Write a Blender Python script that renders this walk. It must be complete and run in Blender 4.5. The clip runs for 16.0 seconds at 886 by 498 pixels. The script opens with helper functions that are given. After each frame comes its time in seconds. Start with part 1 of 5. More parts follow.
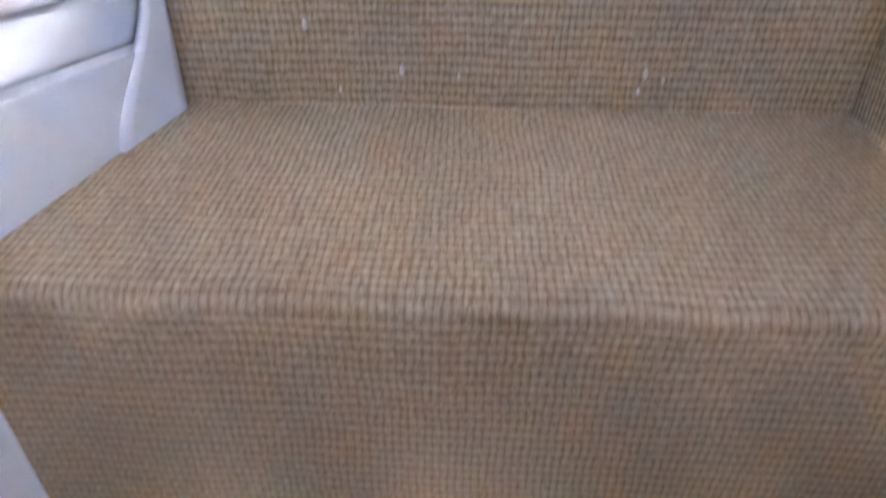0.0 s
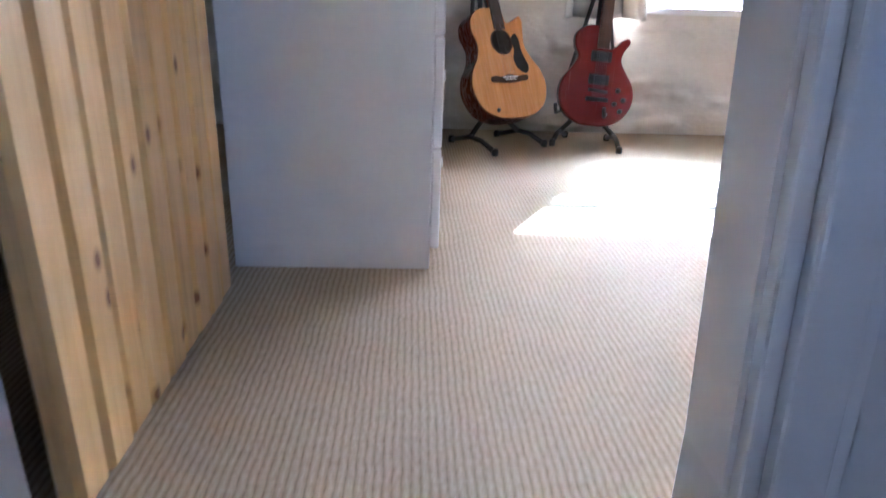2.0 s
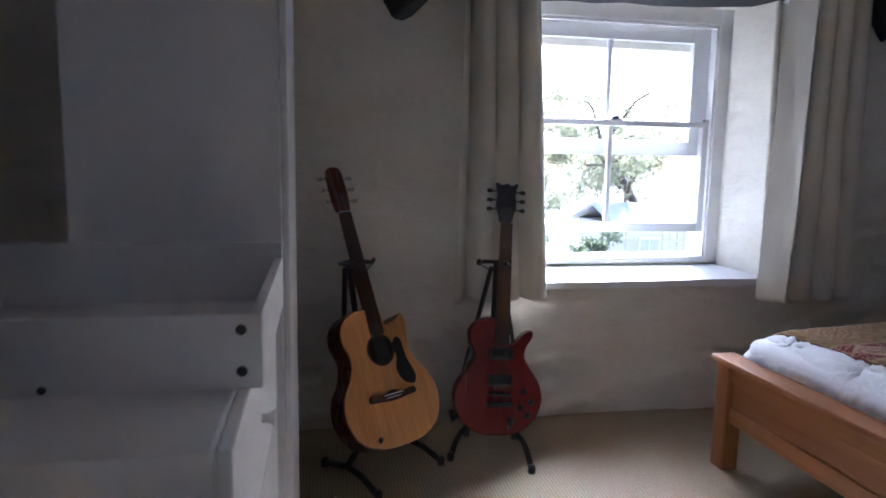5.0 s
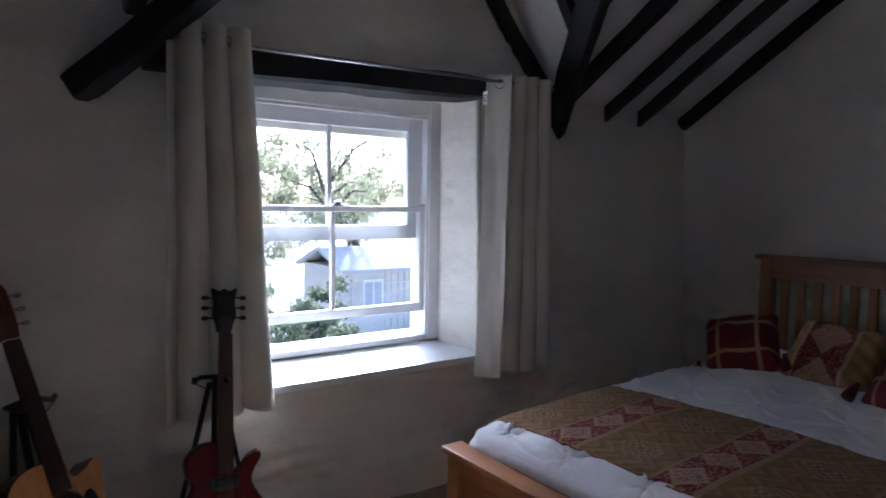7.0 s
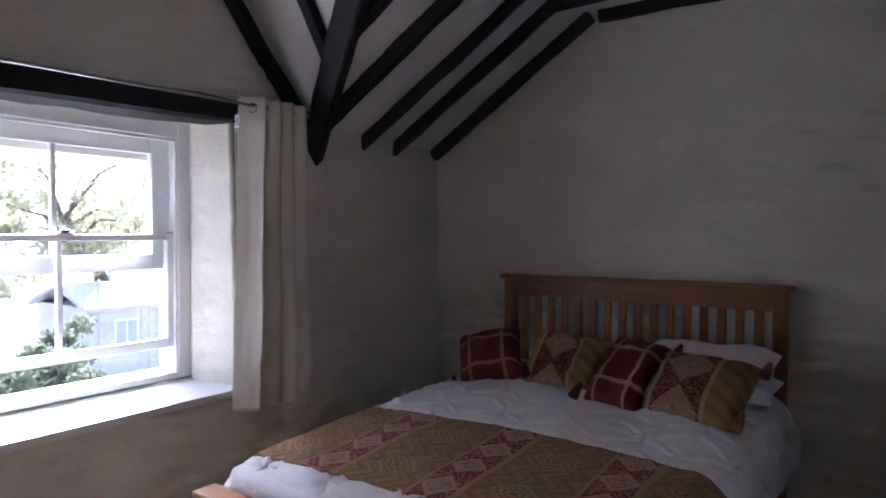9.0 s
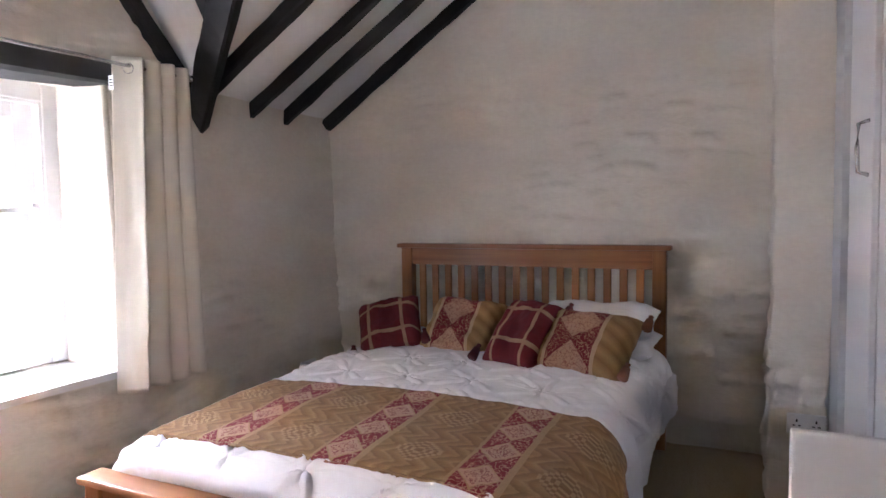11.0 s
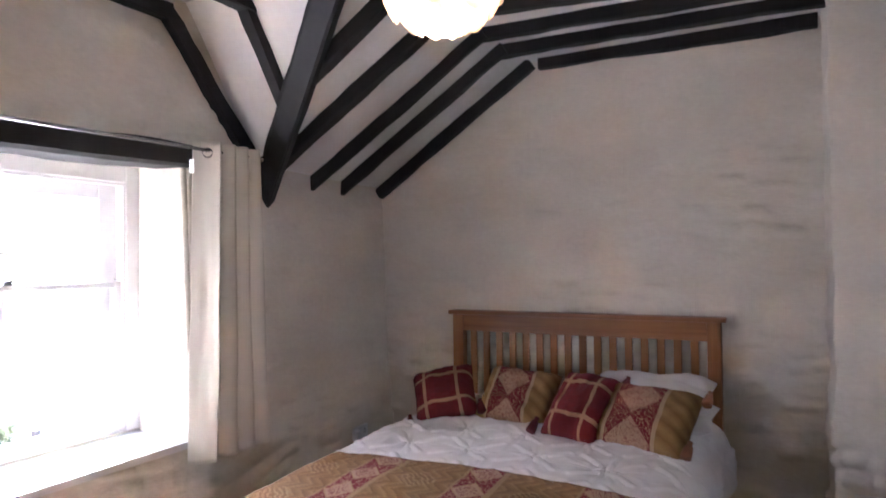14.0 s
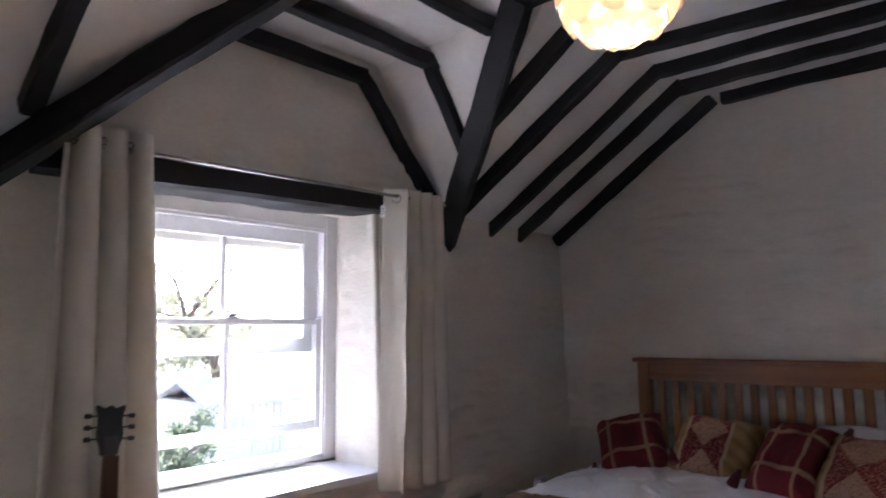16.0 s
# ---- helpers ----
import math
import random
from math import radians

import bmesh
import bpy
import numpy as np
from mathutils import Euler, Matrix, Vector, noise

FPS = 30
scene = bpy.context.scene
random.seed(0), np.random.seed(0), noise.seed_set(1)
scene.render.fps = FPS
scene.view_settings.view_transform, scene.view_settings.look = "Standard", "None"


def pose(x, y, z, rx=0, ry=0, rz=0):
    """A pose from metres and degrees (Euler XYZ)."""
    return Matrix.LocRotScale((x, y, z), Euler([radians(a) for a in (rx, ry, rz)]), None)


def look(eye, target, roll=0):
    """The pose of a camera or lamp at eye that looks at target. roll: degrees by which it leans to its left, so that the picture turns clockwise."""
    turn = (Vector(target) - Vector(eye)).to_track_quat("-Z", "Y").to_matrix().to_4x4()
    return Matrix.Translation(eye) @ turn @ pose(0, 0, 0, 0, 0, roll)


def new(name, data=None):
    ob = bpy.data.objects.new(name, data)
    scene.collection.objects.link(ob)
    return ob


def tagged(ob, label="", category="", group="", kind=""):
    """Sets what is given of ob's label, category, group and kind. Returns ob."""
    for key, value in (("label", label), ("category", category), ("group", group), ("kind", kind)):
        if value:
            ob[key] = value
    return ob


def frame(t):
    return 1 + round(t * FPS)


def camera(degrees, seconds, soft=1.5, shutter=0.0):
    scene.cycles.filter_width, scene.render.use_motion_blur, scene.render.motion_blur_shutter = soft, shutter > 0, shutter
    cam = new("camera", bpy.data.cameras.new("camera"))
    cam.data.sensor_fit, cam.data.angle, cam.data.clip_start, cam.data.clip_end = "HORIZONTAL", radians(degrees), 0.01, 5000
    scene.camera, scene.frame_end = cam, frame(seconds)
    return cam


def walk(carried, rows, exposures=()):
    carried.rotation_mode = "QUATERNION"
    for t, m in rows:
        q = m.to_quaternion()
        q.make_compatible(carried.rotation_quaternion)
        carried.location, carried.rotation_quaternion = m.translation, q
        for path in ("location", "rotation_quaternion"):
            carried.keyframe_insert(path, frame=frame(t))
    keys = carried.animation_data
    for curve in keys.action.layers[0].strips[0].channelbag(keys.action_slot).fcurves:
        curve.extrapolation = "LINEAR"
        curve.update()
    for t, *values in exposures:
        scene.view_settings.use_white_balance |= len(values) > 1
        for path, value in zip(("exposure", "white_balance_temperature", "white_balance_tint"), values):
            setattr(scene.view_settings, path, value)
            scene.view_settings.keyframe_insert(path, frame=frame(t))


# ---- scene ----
cam = camera(69.2, 16.0, shutter=0.4)
PATH = [
    (0, (-3.916, -3.764, 0.104), (-3.982, -2.064, -0.946), 0.5),
    (0.5, (-3.902, -3.668, 0.203), (-3.94, -1.882, -0.697), 1.0),
    (1, (-3.9, -3.563, 0.325), (-3.901, -1.754, -0.528), 1.5),
    (1.5, (-3.902, -3.44, 0.472), (-3.852, -1.604, -0.32), 1.8),
    (2, (-3.875, -3.303, 0.597), (-3.771, -1.437, -0.118), 2.0),
    (2.5, (-3.847, -3.2, 0.737), (-3.721, -1.298, 0.133), 2.0),
    (3, (-3.841, -3.036, 0.767), (-3.677, -1.093, 0.326), 1.9),
    (5.5, (-3.688, -2.541, 1.198), (-3.149, -0.632, 0.945), 1.1),
    (6, (-3.69, -2.468, 1.255), (-2.917, -0.636, 1.036), 1.4),
    (6.5, (-3.683, -2.458, 1.32), (-2.685, -0.734, 1.137), 1.3),
    (7, (-3.649, -2.483, 1.34), (-2.501, -0.851, 1.199), 0.9),
    (7.5, (-3.635, -2.514, 1.352), (-2.352, -0.984, 1.241), 0.8),
    (8, (-3.626, -2.522, 1.354), (-2.208, -1.115, 1.267), 0.7),
    (8.5, (-3.617, -2.531, 1.349), (-2.083, -1.248, 1.291), 0.4),
    (9, (-3.6, -2.537, 1.329), (-1.962, -1.391, 1.282), 0.2),
    (9.5, (-3.589, -2.53, 1.32), (-1.867, -1.514, 1.275), -0.0),
    (10, (-3.585, -2.539, 1.303), (-1.807, -1.624, 1.253), -0.3),
    (12.5, (-3.716, -2.457, 1.253), (-1.909, -1.613, 1.109), -0.7),
    (13, (-3.753, -2.433, 1.312), (-1.945, -1.587, 1.18), -0.7),
    (13.5, (-3.759, -2.409, 1.361), (-1.964, -1.531, 1.274), -0.6),
    (14, (-3.748, -2.43, 1.406), (-1.982, -1.492, 1.438), -0.7),
    (14.5, (-3.744, -2.427, 1.427), (-2.007, -1.45, 1.592), -0.7),
    (15, (-3.746, -2.436, 1.439), (-2.062, -1.382, 1.671), -0.7),
    (15.5, (-3.749, -2.425, 1.373), (-2.175, -1.221, 1.643), -0.6),
    (16, (-3.78, -2.42, 1.254), (-2.337, -1.059, 1.508), -0.6),
]
walk(cam, [(t, look(eye, target, roll)) for t, eye, target, roll in PATH],
     [(0, 6.75, 5300, 22), (1.0, 5.65, 4900, 20), (2.0, 4.6, 4750, 17), (3.0, 3.9, 4550, 15), (4.2, 3.25, 4700, 16), (5.4, 2.6, 4850, 18), (7.0, 2.15, 4800, 18), (8.5, 2.4, 4950, 21), (9.3, 3.2, 5150, 24), (10.0, 4.2, 5400, 22), (12.4, 4.6, 5500, 26),
      (13.5, 4.5, 5500, 26), (14.6, 4.25, 5500, 26), (15.3, 3.7, 5350, 25), (16.0, 3.15, 5250, 25)])

# ---- world, sun, exposure ----
SUN_WAY = Vector((0.52, 1.0, 0.80)).normalized()
w = bpy.data.worlds.new("sky")
scene.world = w
w.use_nodes = True
nt = w.node_tree
sky = nt.nodes.new("ShaderNodeTexSky")
sky.sky_type, sky.sun_disc = "NISHITA", False
sky.sun_elevation = math.asin(SUN_WAY.z)
sky.sun_rotation = math.atan2(SUN_WAY.x, SUN_WAY.y)
sky.dust_density, sky.ozone_density, sky.air_density = 4.0, 0.4, 0.9
nt.nodes["Background"].inputs["Strength"].default_value = 0.15
nt.links.new(sky.outputs[0], nt.nodes["Background"].inputs[0])
sun = new("sun", bpy.data.lights.new("sun", "SUN"))
sun.data.energy, sun.data.angle, sun.data.color = 2.4, radians(0.6), (1.0, 0.95, 0.88)
sun.matrix_world = look((0, 0, 0), -SUN_WAY)


# ---- materials ----
def nodes_of(name):
    m = bpy.data.materials.new(name)
    m.use_nodes = True
    t = m.node_tree
    return m, t, t.nodes["Principled BSDF"]


def coords(t, scale=(1, 1, 1), rot=(0, 0, 0)):
    c, mp = t.nodes.new("ShaderNodeTexCoord"), t.nodes.new("ShaderNodeMapping")
    mp.inputs["Scale"].default_value, mp.inputs["Rotation"].default_value = scale, rot
    t.links.new(c.outputs["Object"], mp.inputs[0])
    return mp.outputs[0]


def noise_tex(t, vec, scale, detail=4.0, rough=0.55):
    n = t.nodes.new("ShaderNodeTexNoise")
    n.inputs["Scale"].default_value, n.inputs["Detail"].default_value, n.inputs["Roughness"].default_value = scale, detail, rough
    t.links.new(vec, n.inputs["Vector"])
    return n.outputs["Fac"]


def calc(t, op, a, b=None, c=None):
    n = t.nodes.new("ShaderNodeMath")
    n.operation = op
    for i, v in enumerate((a, b, c)):
        if v is None:
            continue
        if isinstance(v, (int, float)):
            n.inputs[i].default_value = v
        else:
            t.links.new(v, n.inputs[i])
    return n.outputs[0]


def ramp(t, fac, stops):
    r = t.nodes.new("ShaderNodeValToRGB")
    while len(r.color_ramp.elements) < len(stops):
        r.color_ramp.elements.new(0.5)
    for e, (p, col) in zip(r.color_ramp.elements, stops):
        e.position, e.color = p, (*col, 1)
    t.links.new(fac, r.inputs[0])
    return r.outputs[0]


def mix(t, fac, a, b, mode="MIX"):
    n = t.nodes.new("ShaderNodeMix")
    n.data_type, n.blend_type = "RGBA", mode
    for i, v in ((0, fac), (6, a), (7, b)):
        if isinstance(v, (int, float)):
            n.inputs[i].default_value = v
        elif isinstance(v, tuple):
            n.inputs[i].default_value = (*v, 1)
        else:
            t.links.new(v, n.inputs[i])
    return n.outputs[2]


def bump(t, bsdf, height, strength=0.3, dist=0.01):
    b = t.nodes.new("ShaderNodeBump")
    b.inputs["Strength"].default_value, b.inputs["Distance"].default_value = strength, dist
    t.links.new(height, b.inputs["Height"])
    t.links.new(b.outputs[0], bsdf.inputs["Normal"])


def surface(name, c1, c2, rough=0.6, big=1.5, fine=40.0, scale=(1, 1, 1), bumpy=0.15, dist=0.004, metal=0.0, rough_var=0.12):
    """A surface mottled at a large and a fine scale, with fine relief."""
    m, t, p = nodes_of(name)
    v = coords(t, scale)
    a, b = noise_tex(t, v, big), noise_tex(t, v, fine)
    f = calc(t, "ADD", calc(t, "MULTIPLY", a, 0.65), calc(t, "MULTIPLY", b, 0.35))
    t.links.new(ramp(t, f, [(0.32, c1), (0.68, c2)]), p.inputs["Base Color"])
    t.links.new(calc(t, "ADD", rough - rough_var / 2, calc(t, "MULTIPLY", a, rough_var)), p.inputs["Roughness"])
    p.inputs["Metallic"].default_value = metal
    if bumpy:
        bump(t, p, f, bumpy, dist)
    return m


def timber(name, c1, c2, c3, axis=2, rough=0.45, knots=0.0, ring=1.0, relief=0.12):
    """Timber with grain along one axis and, if wanted, dark knots."""
    m, t, p = nodes_of(name)
    sc = [14.0 * ring] * 3
    sc[axis] = 0.9 * ring
    inf = t.nodes.new("ShaderNodeObjectInfo")
    c = t.nodes.new("ShaderNodeTexCoord")
    off = t.nodes.new("ShaderNodeVectorMath")
    off.operation = "MULTIPLY_ADD"
    off.inputs[1].default_value = (1, 1, 1)
    t.links.new(c.outputs["Object"], off.inputs[0])
    comb = t.nodes.new("ShaderNodeCombineXYZ")
    for i in range(3):
        t.links.new(calc(t, "MULTIPLY", inf.outputs["Random"], 7.0 + 3 * i), comb.inputs[i])
    t.links.new(comb.outputs[0], off.inputs[2])
    mp = t.nodes.new("ShaderNodeMapping")
    mp.inputs["Scale"].default_value = sc
    t.links.new(off.outputs[0], mp.inputs[0])
    a = noise_tex(t, mp.outputs[0], 1.0, 6, 0.6)
    mp2 = t.nodes.new("ShaderNodeMapping")
    mp2.inputs["Scale"].default_value = [s * 9 if i != axis else s * 3 for i, s in enumerate(sc)]
    t.links.new(off.outputs[0], mp2.inputs[0])
    b = noise_tex(t, mp2.outputs[0], 1.0, 3)
    f = calc(t, "ADD", calc(t, "MULTIPLY", a, 0.75), calc(t, "MULTIPLY", b, 0.25))
    col = ramp(t, f, [(0.3, c1), (0.5, c2), (0.7, c3)])
    if knots:
        sx = t.nodes.new("ShaderNodeSeparateXYZ")
        t.links.new(off.outputs[0], sx.inputs[0])
        cx = t.nodes.new("ShaderNodeCombineXYZ")
        t.links.new(calc(t, "MULTIPLY", sx.outputs[1], 8.0), cx.inputs[0])
        t.links.new(calc(t, "MULTIPLY", sx.outputs[2], 5.0), cx.inputs[1])
        vo = t.nodes.new("ShaderNodeTexVoronoi")
        vo.voronoi_dimensions = "2D"
        vo.inputs["Scale"].default_value = 1.0
        t.links.new(cx.outputs[0], vo.inputs["Vector"])
        k = ramp(t, vo.outputs["Distance"], [(0.035, (1, 1, 1)), (0.055, (0.5, 0.5, 0.5)), (0.10, (0, 0, 0))])
        pick = t.nodes.new("ShaderNodeSeparateColor")
        t.links.new(vo.outputs["Color"], pick.inputs[0])
        k = calc(t, "MULTIPLY", k, calc(t, "GREATER_THAN", pick.outputs[0], 0.35))
        col = mix(t, calc(t, "MULTIPLY", k, knots), col, (0.20, 0.075, 0.022))
    t.links.new(col, p.inputs["Base Color"])
    t.links.new(calc(t, "ADD", rough - 0.08, calc(t, "MULTIPLY", b, 0.2)), p.inputs["Roughness"])
    if relief:
        bump(t, p, f, relief, 0.002)
    return m


def woven(name, c1, c2, c3, pitch=0.0085, lift=0.5, plane="xy", cross=0.35, row=0.013):
    """Coarse woven sisal: ribs one way, knots the other, flecked."""
    m, t, p = nodes_of(name)
    c = t.nodes.new("ShaderNodeTexCoord")
    sep = t.nodes.new("ShaderNodeSeparateXYZ")
    t.links.new(c.outputs["Object"], sep.inputs[0])
    wob = noise_tex(t, c.outputs["Object"], 9.0, 3)
    ax = {"x": 0, "y": 1, "z": 2}
    u = calc(t, "ADD", sep.outputs[ax[plane[0]]], calc(t, "MULTIPLY", wob, 0.013))
    v = calc(t, "ADD", sep.outputs[ax[plane[1]]], calc(t, "MULTIPLY", wob, 0.013))
    k = 2 * math.pi / pitch
    su = calc(t, "ABSOLUTE", calc(t, "SINE", calc(t, "MULTIPLY", u, k / 2)))
    sv = calc(t, "ABSOLUTE", calc(t, "SINE", calc(t, "MULTIPLY", v, math.pi / row)))
    h = calc(t, "ADD", calc(t, "MULTIPLY", su, 1 - cross), calc(t, "MULTIPLY", sv, cross))
    fleck = noise_tex(t, coords(t, (210, 60, 110)), 1.0, 4, 0.8)
    big = noise_tex(t, c.outputs["Object"], 2.3, 4)
    f = calc(t, "ADD", calc(t, "ADD", calc(t, "MULTIPLY", h, 0.22), calc(t, "MULTIPLY", fleck, 0.62)), calc(t, "MULTIPLY", big, 0.20))
    t.links.new(ramp(t, f, [(0.28, c1), (0.52, c2), (0.8, c3)]), p.inputs["Base Color"])
    p.inputs["Roughness"].default_value = 0.72
    p.inputs["Specular IOR Level"].default_value = 0.32
    bump(t, p, calc(t, "ADD", h, calc(t, "MULTIPLY", fleck, 0.6)), lift * 0.75, 0.004)
    return m


STONE = surface("painted_rubble", (0.69, 0.645, 0.55), (0.82, 0.78, 0.685), 0.75, 1.6, 30.0, (1, 1, 2.0), 0.6, 0.014)
PLASTER = surface("ceiling_plaster", (0.72, 0.70, 0.66), (0.82, 0.80, 0.77), 0.8, 1.4, 30.0, (1, 1, 1), 0.12, 0.006)
SMOOTH = surface("painted_wall", (0.74, 0.74, 0.73), (0.80, 0.80, 0.79), 0.7, 1.2, 60.0, (1, 1, 1), 0.08, 0.003)
GLOSS = surface("white_gloss_paint", (0.76, 0.76, 0.75), (0.83, 0.83, 0.82), 0.32, 2.5, 24.0, (1, 1, 1), 0.08, 0.003)
WHITE = surface("white_furniture", (0.74, 0.74, 0.73), (0.79, 0.79, 0.78), 0.45, 2.0, 70.0, (1, 1, 1), 0.04, 0.002)
BEAM = surface("black_beam", (0.004, 0.004, 0.004), (0.013, 0.012, 0.011), 0.68, 3.0, 30.0, (1, 1, 1), 0.5, 0.008, 0.0, 0.3)
SISAL = woven("sisal_carpet", (0.085, 0.050, 0.020), (0.34, 0.235, 0.125), (0.62, 0.49, 0.32), cross=0.5)
# ribbed room carpet; sunlight is put into its paler colours
SISAL_FLOOR = woven("sisal_room_sunlit", (0.19, 0.125, 0.065), (0.41, 0.315, 0.205), (0.62, 0.51, 0.37), 0.0125, 0.4, "xy", 0.12)
SISAL_UP = woven("sisal_riser", (0.085, 0.050, 0.020), (0.34, 0.235, 0.125), (0.62, 0.49, 0.32), plane="xz", cross=0.6)
SISAL_SIDE = woven("sisal_side", (0.085, 0.050, 0.020), (0.34, 0.235, 0.125), (0.62, 0.49, 0.32), plane="yz")
BRASS = surface("worn_brass", (0.55, 0.40, 0.14), (0.80, 0.66, 0.32), 0.32, 14.0, 90.0, (1, 4, 1), 0.1, 0.002, 1.0, 0.3)
PINE = timber("knotty_pine", (0.52, 0.30, 0.10), (0.68, 0.43, 0.17), (0.76, 0.53, 0.25), 2, 0.4, 1.0, 2.0)
OAK_X = timber("oak_x", (0.20, 0.072, 0.022), (0.315, 0.13, 0.042), (0.40, 0.185, 0.068), 0, 0.38)
OAK_Y = timber("oak_y", (0.20, 0.072, 0.022), (0.315, 0.13, 0.042), (0.40, 0.185, 0.068), 1, 0.38)
OAK_Z = timber("oak_z", (0.20, 0.072, 0.022), (0.315, 0.13, 0.042), (0.40, 0.185, 0.068), 2, 0.38)
LINEN = surface("white_cotton", (0.80, 0.80, 0.81), (0.86, 0.86, 0.87), 0.8, 9.0, 55.0, (1, 1, 1), 0.18, 0.008)
CLOTH = surface("cream_curtain", (0.65, 0.62, 0.54), (0.74, 0.71, 0.62), 0.88, 5.0, 260.0, (1, 1, 0.4), 0.12, 0.001)
ct_ = CLOTH.node_tree
tl_ = ct_.nodes.new("ShaderNodeBsdfTranslucent")
tl_.inputs[0].default_value = (0.70, 0.66, 0.56, 1)
ms_ = ct_.nodes.new("ShaderNodeMixShader")
ms_.inputs[0].default_value = 0.05
ct_.links.new(ct_.nodes["Principled BSDF"].outputs[0], ms_.inputs[1])
ct_.links.new(tl_.outputs[0], ms_.inputs[2])
ct_.links.new(ms_.outputs[0], ct_.nodes["Material Output"].inputs[0])
STEEL = surface("brushed_steel", (0.45, 0.45, 0.46), (0.62, 0.62, 0.63), 0.25, 6.0, 80.0, (1, 1, 1), 0.03, 0.001, 1.0)
BLACK = surface("black_metal", (0.012, 0.012, 0.013), (0.03, 0.03, 0.032), 0.38, 6.0, 60.0, (1, 1, 1), 0.05, 0.001)
SPRUCE = timber("spruce_top", (0.56, 0.25, 0.078), (0.62, 0.295, 0.10), (0.67, 0.34, 0.125), 2, 0.25, 0.0, 3.0, 0.0)
MAHOG = timber("mahogany", (0.05, 0.014, 0.008), (0.12, 0.03, 0.016), (0.19, 0.05, 0.026), 2, 0.25)
CHERRY = timber("cherry_red_body", (0.125, 0.010, 0.009), (0.15, 0.013, 0.012), (0.175, 0.017, 0.015), 2, 0.22, 0.0, 1.0, 0.0)
ROSE = timber("rosewood", (0.025, 0.012, 0.008), (0.06, 0.028, 0.016), (0.10, 0.05, 0.028), 2, 0.4)
# near-black that stands in for shade: door gap and guitar soundhole
DARKFILL = surface("dark_fill", (0.010, 0.009, 0.010), (0.024, 0.018, 0.017), 0.95, 5.0, 140.0, (1, 1, 1), 0.2, 0.003)
PLASTIC = surface("white_plastic", (0.76, 0.76, 0.74), (0.82, 0.82, 0.80), 0.3, 5.0, 60.0, (1, 1, 1), 0.02, 0.001)


# ---- mesh helpers ----
def part(name, bm, material, parent=None, label="", smooth=False):
    me = bpy.data.meshes.new(name)
    bm.normal_update()
    bm.to_mesh(me)
    bm.free()
    if smooth:
        me.polygons.foreach_set("use_smooth", [True] * len(me.polygons))
    me.materials.append(material)
    ob = new(name, me)
    if parent is not None:
        ob.parent = parent
    return tagged(ob, label)


def thing(name, label, category, at=(0, 0, 0), group="", m=None):
    ob = new(name)
    ob.empty_display_size = 0.1
    ob.matrix_basis = m if m is not None else Matrix.Translation(at)
    return tagged(ob, label, category, group)


def structure(name, bm, material, label="", smooth=False):
    return tagged(part(name, bm, material, None, label, smooth), kind="structure")


def block(bm, lo, hi, bevel=0.0, seg=2):
    d = bmesh.ops.create_cube(bm, size=1.0)
    vs = d["verts"]
    c = [(a + b) / 2 for a, b in zip(lo, hi)]
    s = [abs(b - a) for a, b in zip(lo, hi)]
    for v in vs:
        v.co = Vector([c[i] + v.co[i] * s[i] for i in range(3)])
    if bevel:
        es = list({e for v in vs for e in v.link_edges})
        bmesh.ops.bevel(bm, geom=es, offset=bevel, segments=seg, affect="EDGES", profile=0.6)
    return bm


def box(lo, hi, bevel=0.0, seg=2):
    return block(bmesh.new(), lo, hi, bevel, seg)


def tube(bm, pts, r, n=10, closed=False):
    """A round tube along points."""
    pts = [Vector(p) for p in pts]
    rings = []
    for i, p in enumerate(pts):
        a = pts[i - 1] if (i or closed) else p
        b = pts[(i + 1) % len(pts)] if (i < len(pts) - 1 or closed) else p
        q = (b - a).normalized().to_track_quat("Z", "Y")
        rr = r[i] if isinstance(r, (list, tuple)) else r
        rings.append([bm.verts.new(p + q @ Vector((rr * math.cos(2 * math.pi * k / n), rr * math.sin(2 * math.pi * k / n), 0))) for k in range(n)])
    span = len(rings) if closed else len(rings) - 1
    for i in range(span):
        a, b = rings[i], rings[(i + 1) % len(rings)]
        for k in range(n):
            bm.faces.new((a[k], a[(k + 1) % n], b[(k + 1) % n], b[k]))
    if not closed:
        bm.faces.new(rings[0][::-1])
        bm.faces.new(rings[-1])
    return bm


def lathe(bm, prof, n=20, at=(0, 0, 0)):
    """Turned shape: profile of (radius, z)."""
    rings = [[bm.verts.new((at[0] + r * math.cos(2 * math.pi * k / n), at[1] + r * math.sin(2 * math.pi * k / n), at[2] + z)) for k in range(n)] for r, z in prof]
    for a, b in zip(rings, rings[1:]):
        for k in range(n):
            bm.faces.new((a[k], a[(k + 1) % n], b[(k + 1) % n], b[k]))
    bm.faces.new(rings[0][::-1])
    bm.faces.new(rings[-1])
    return bm


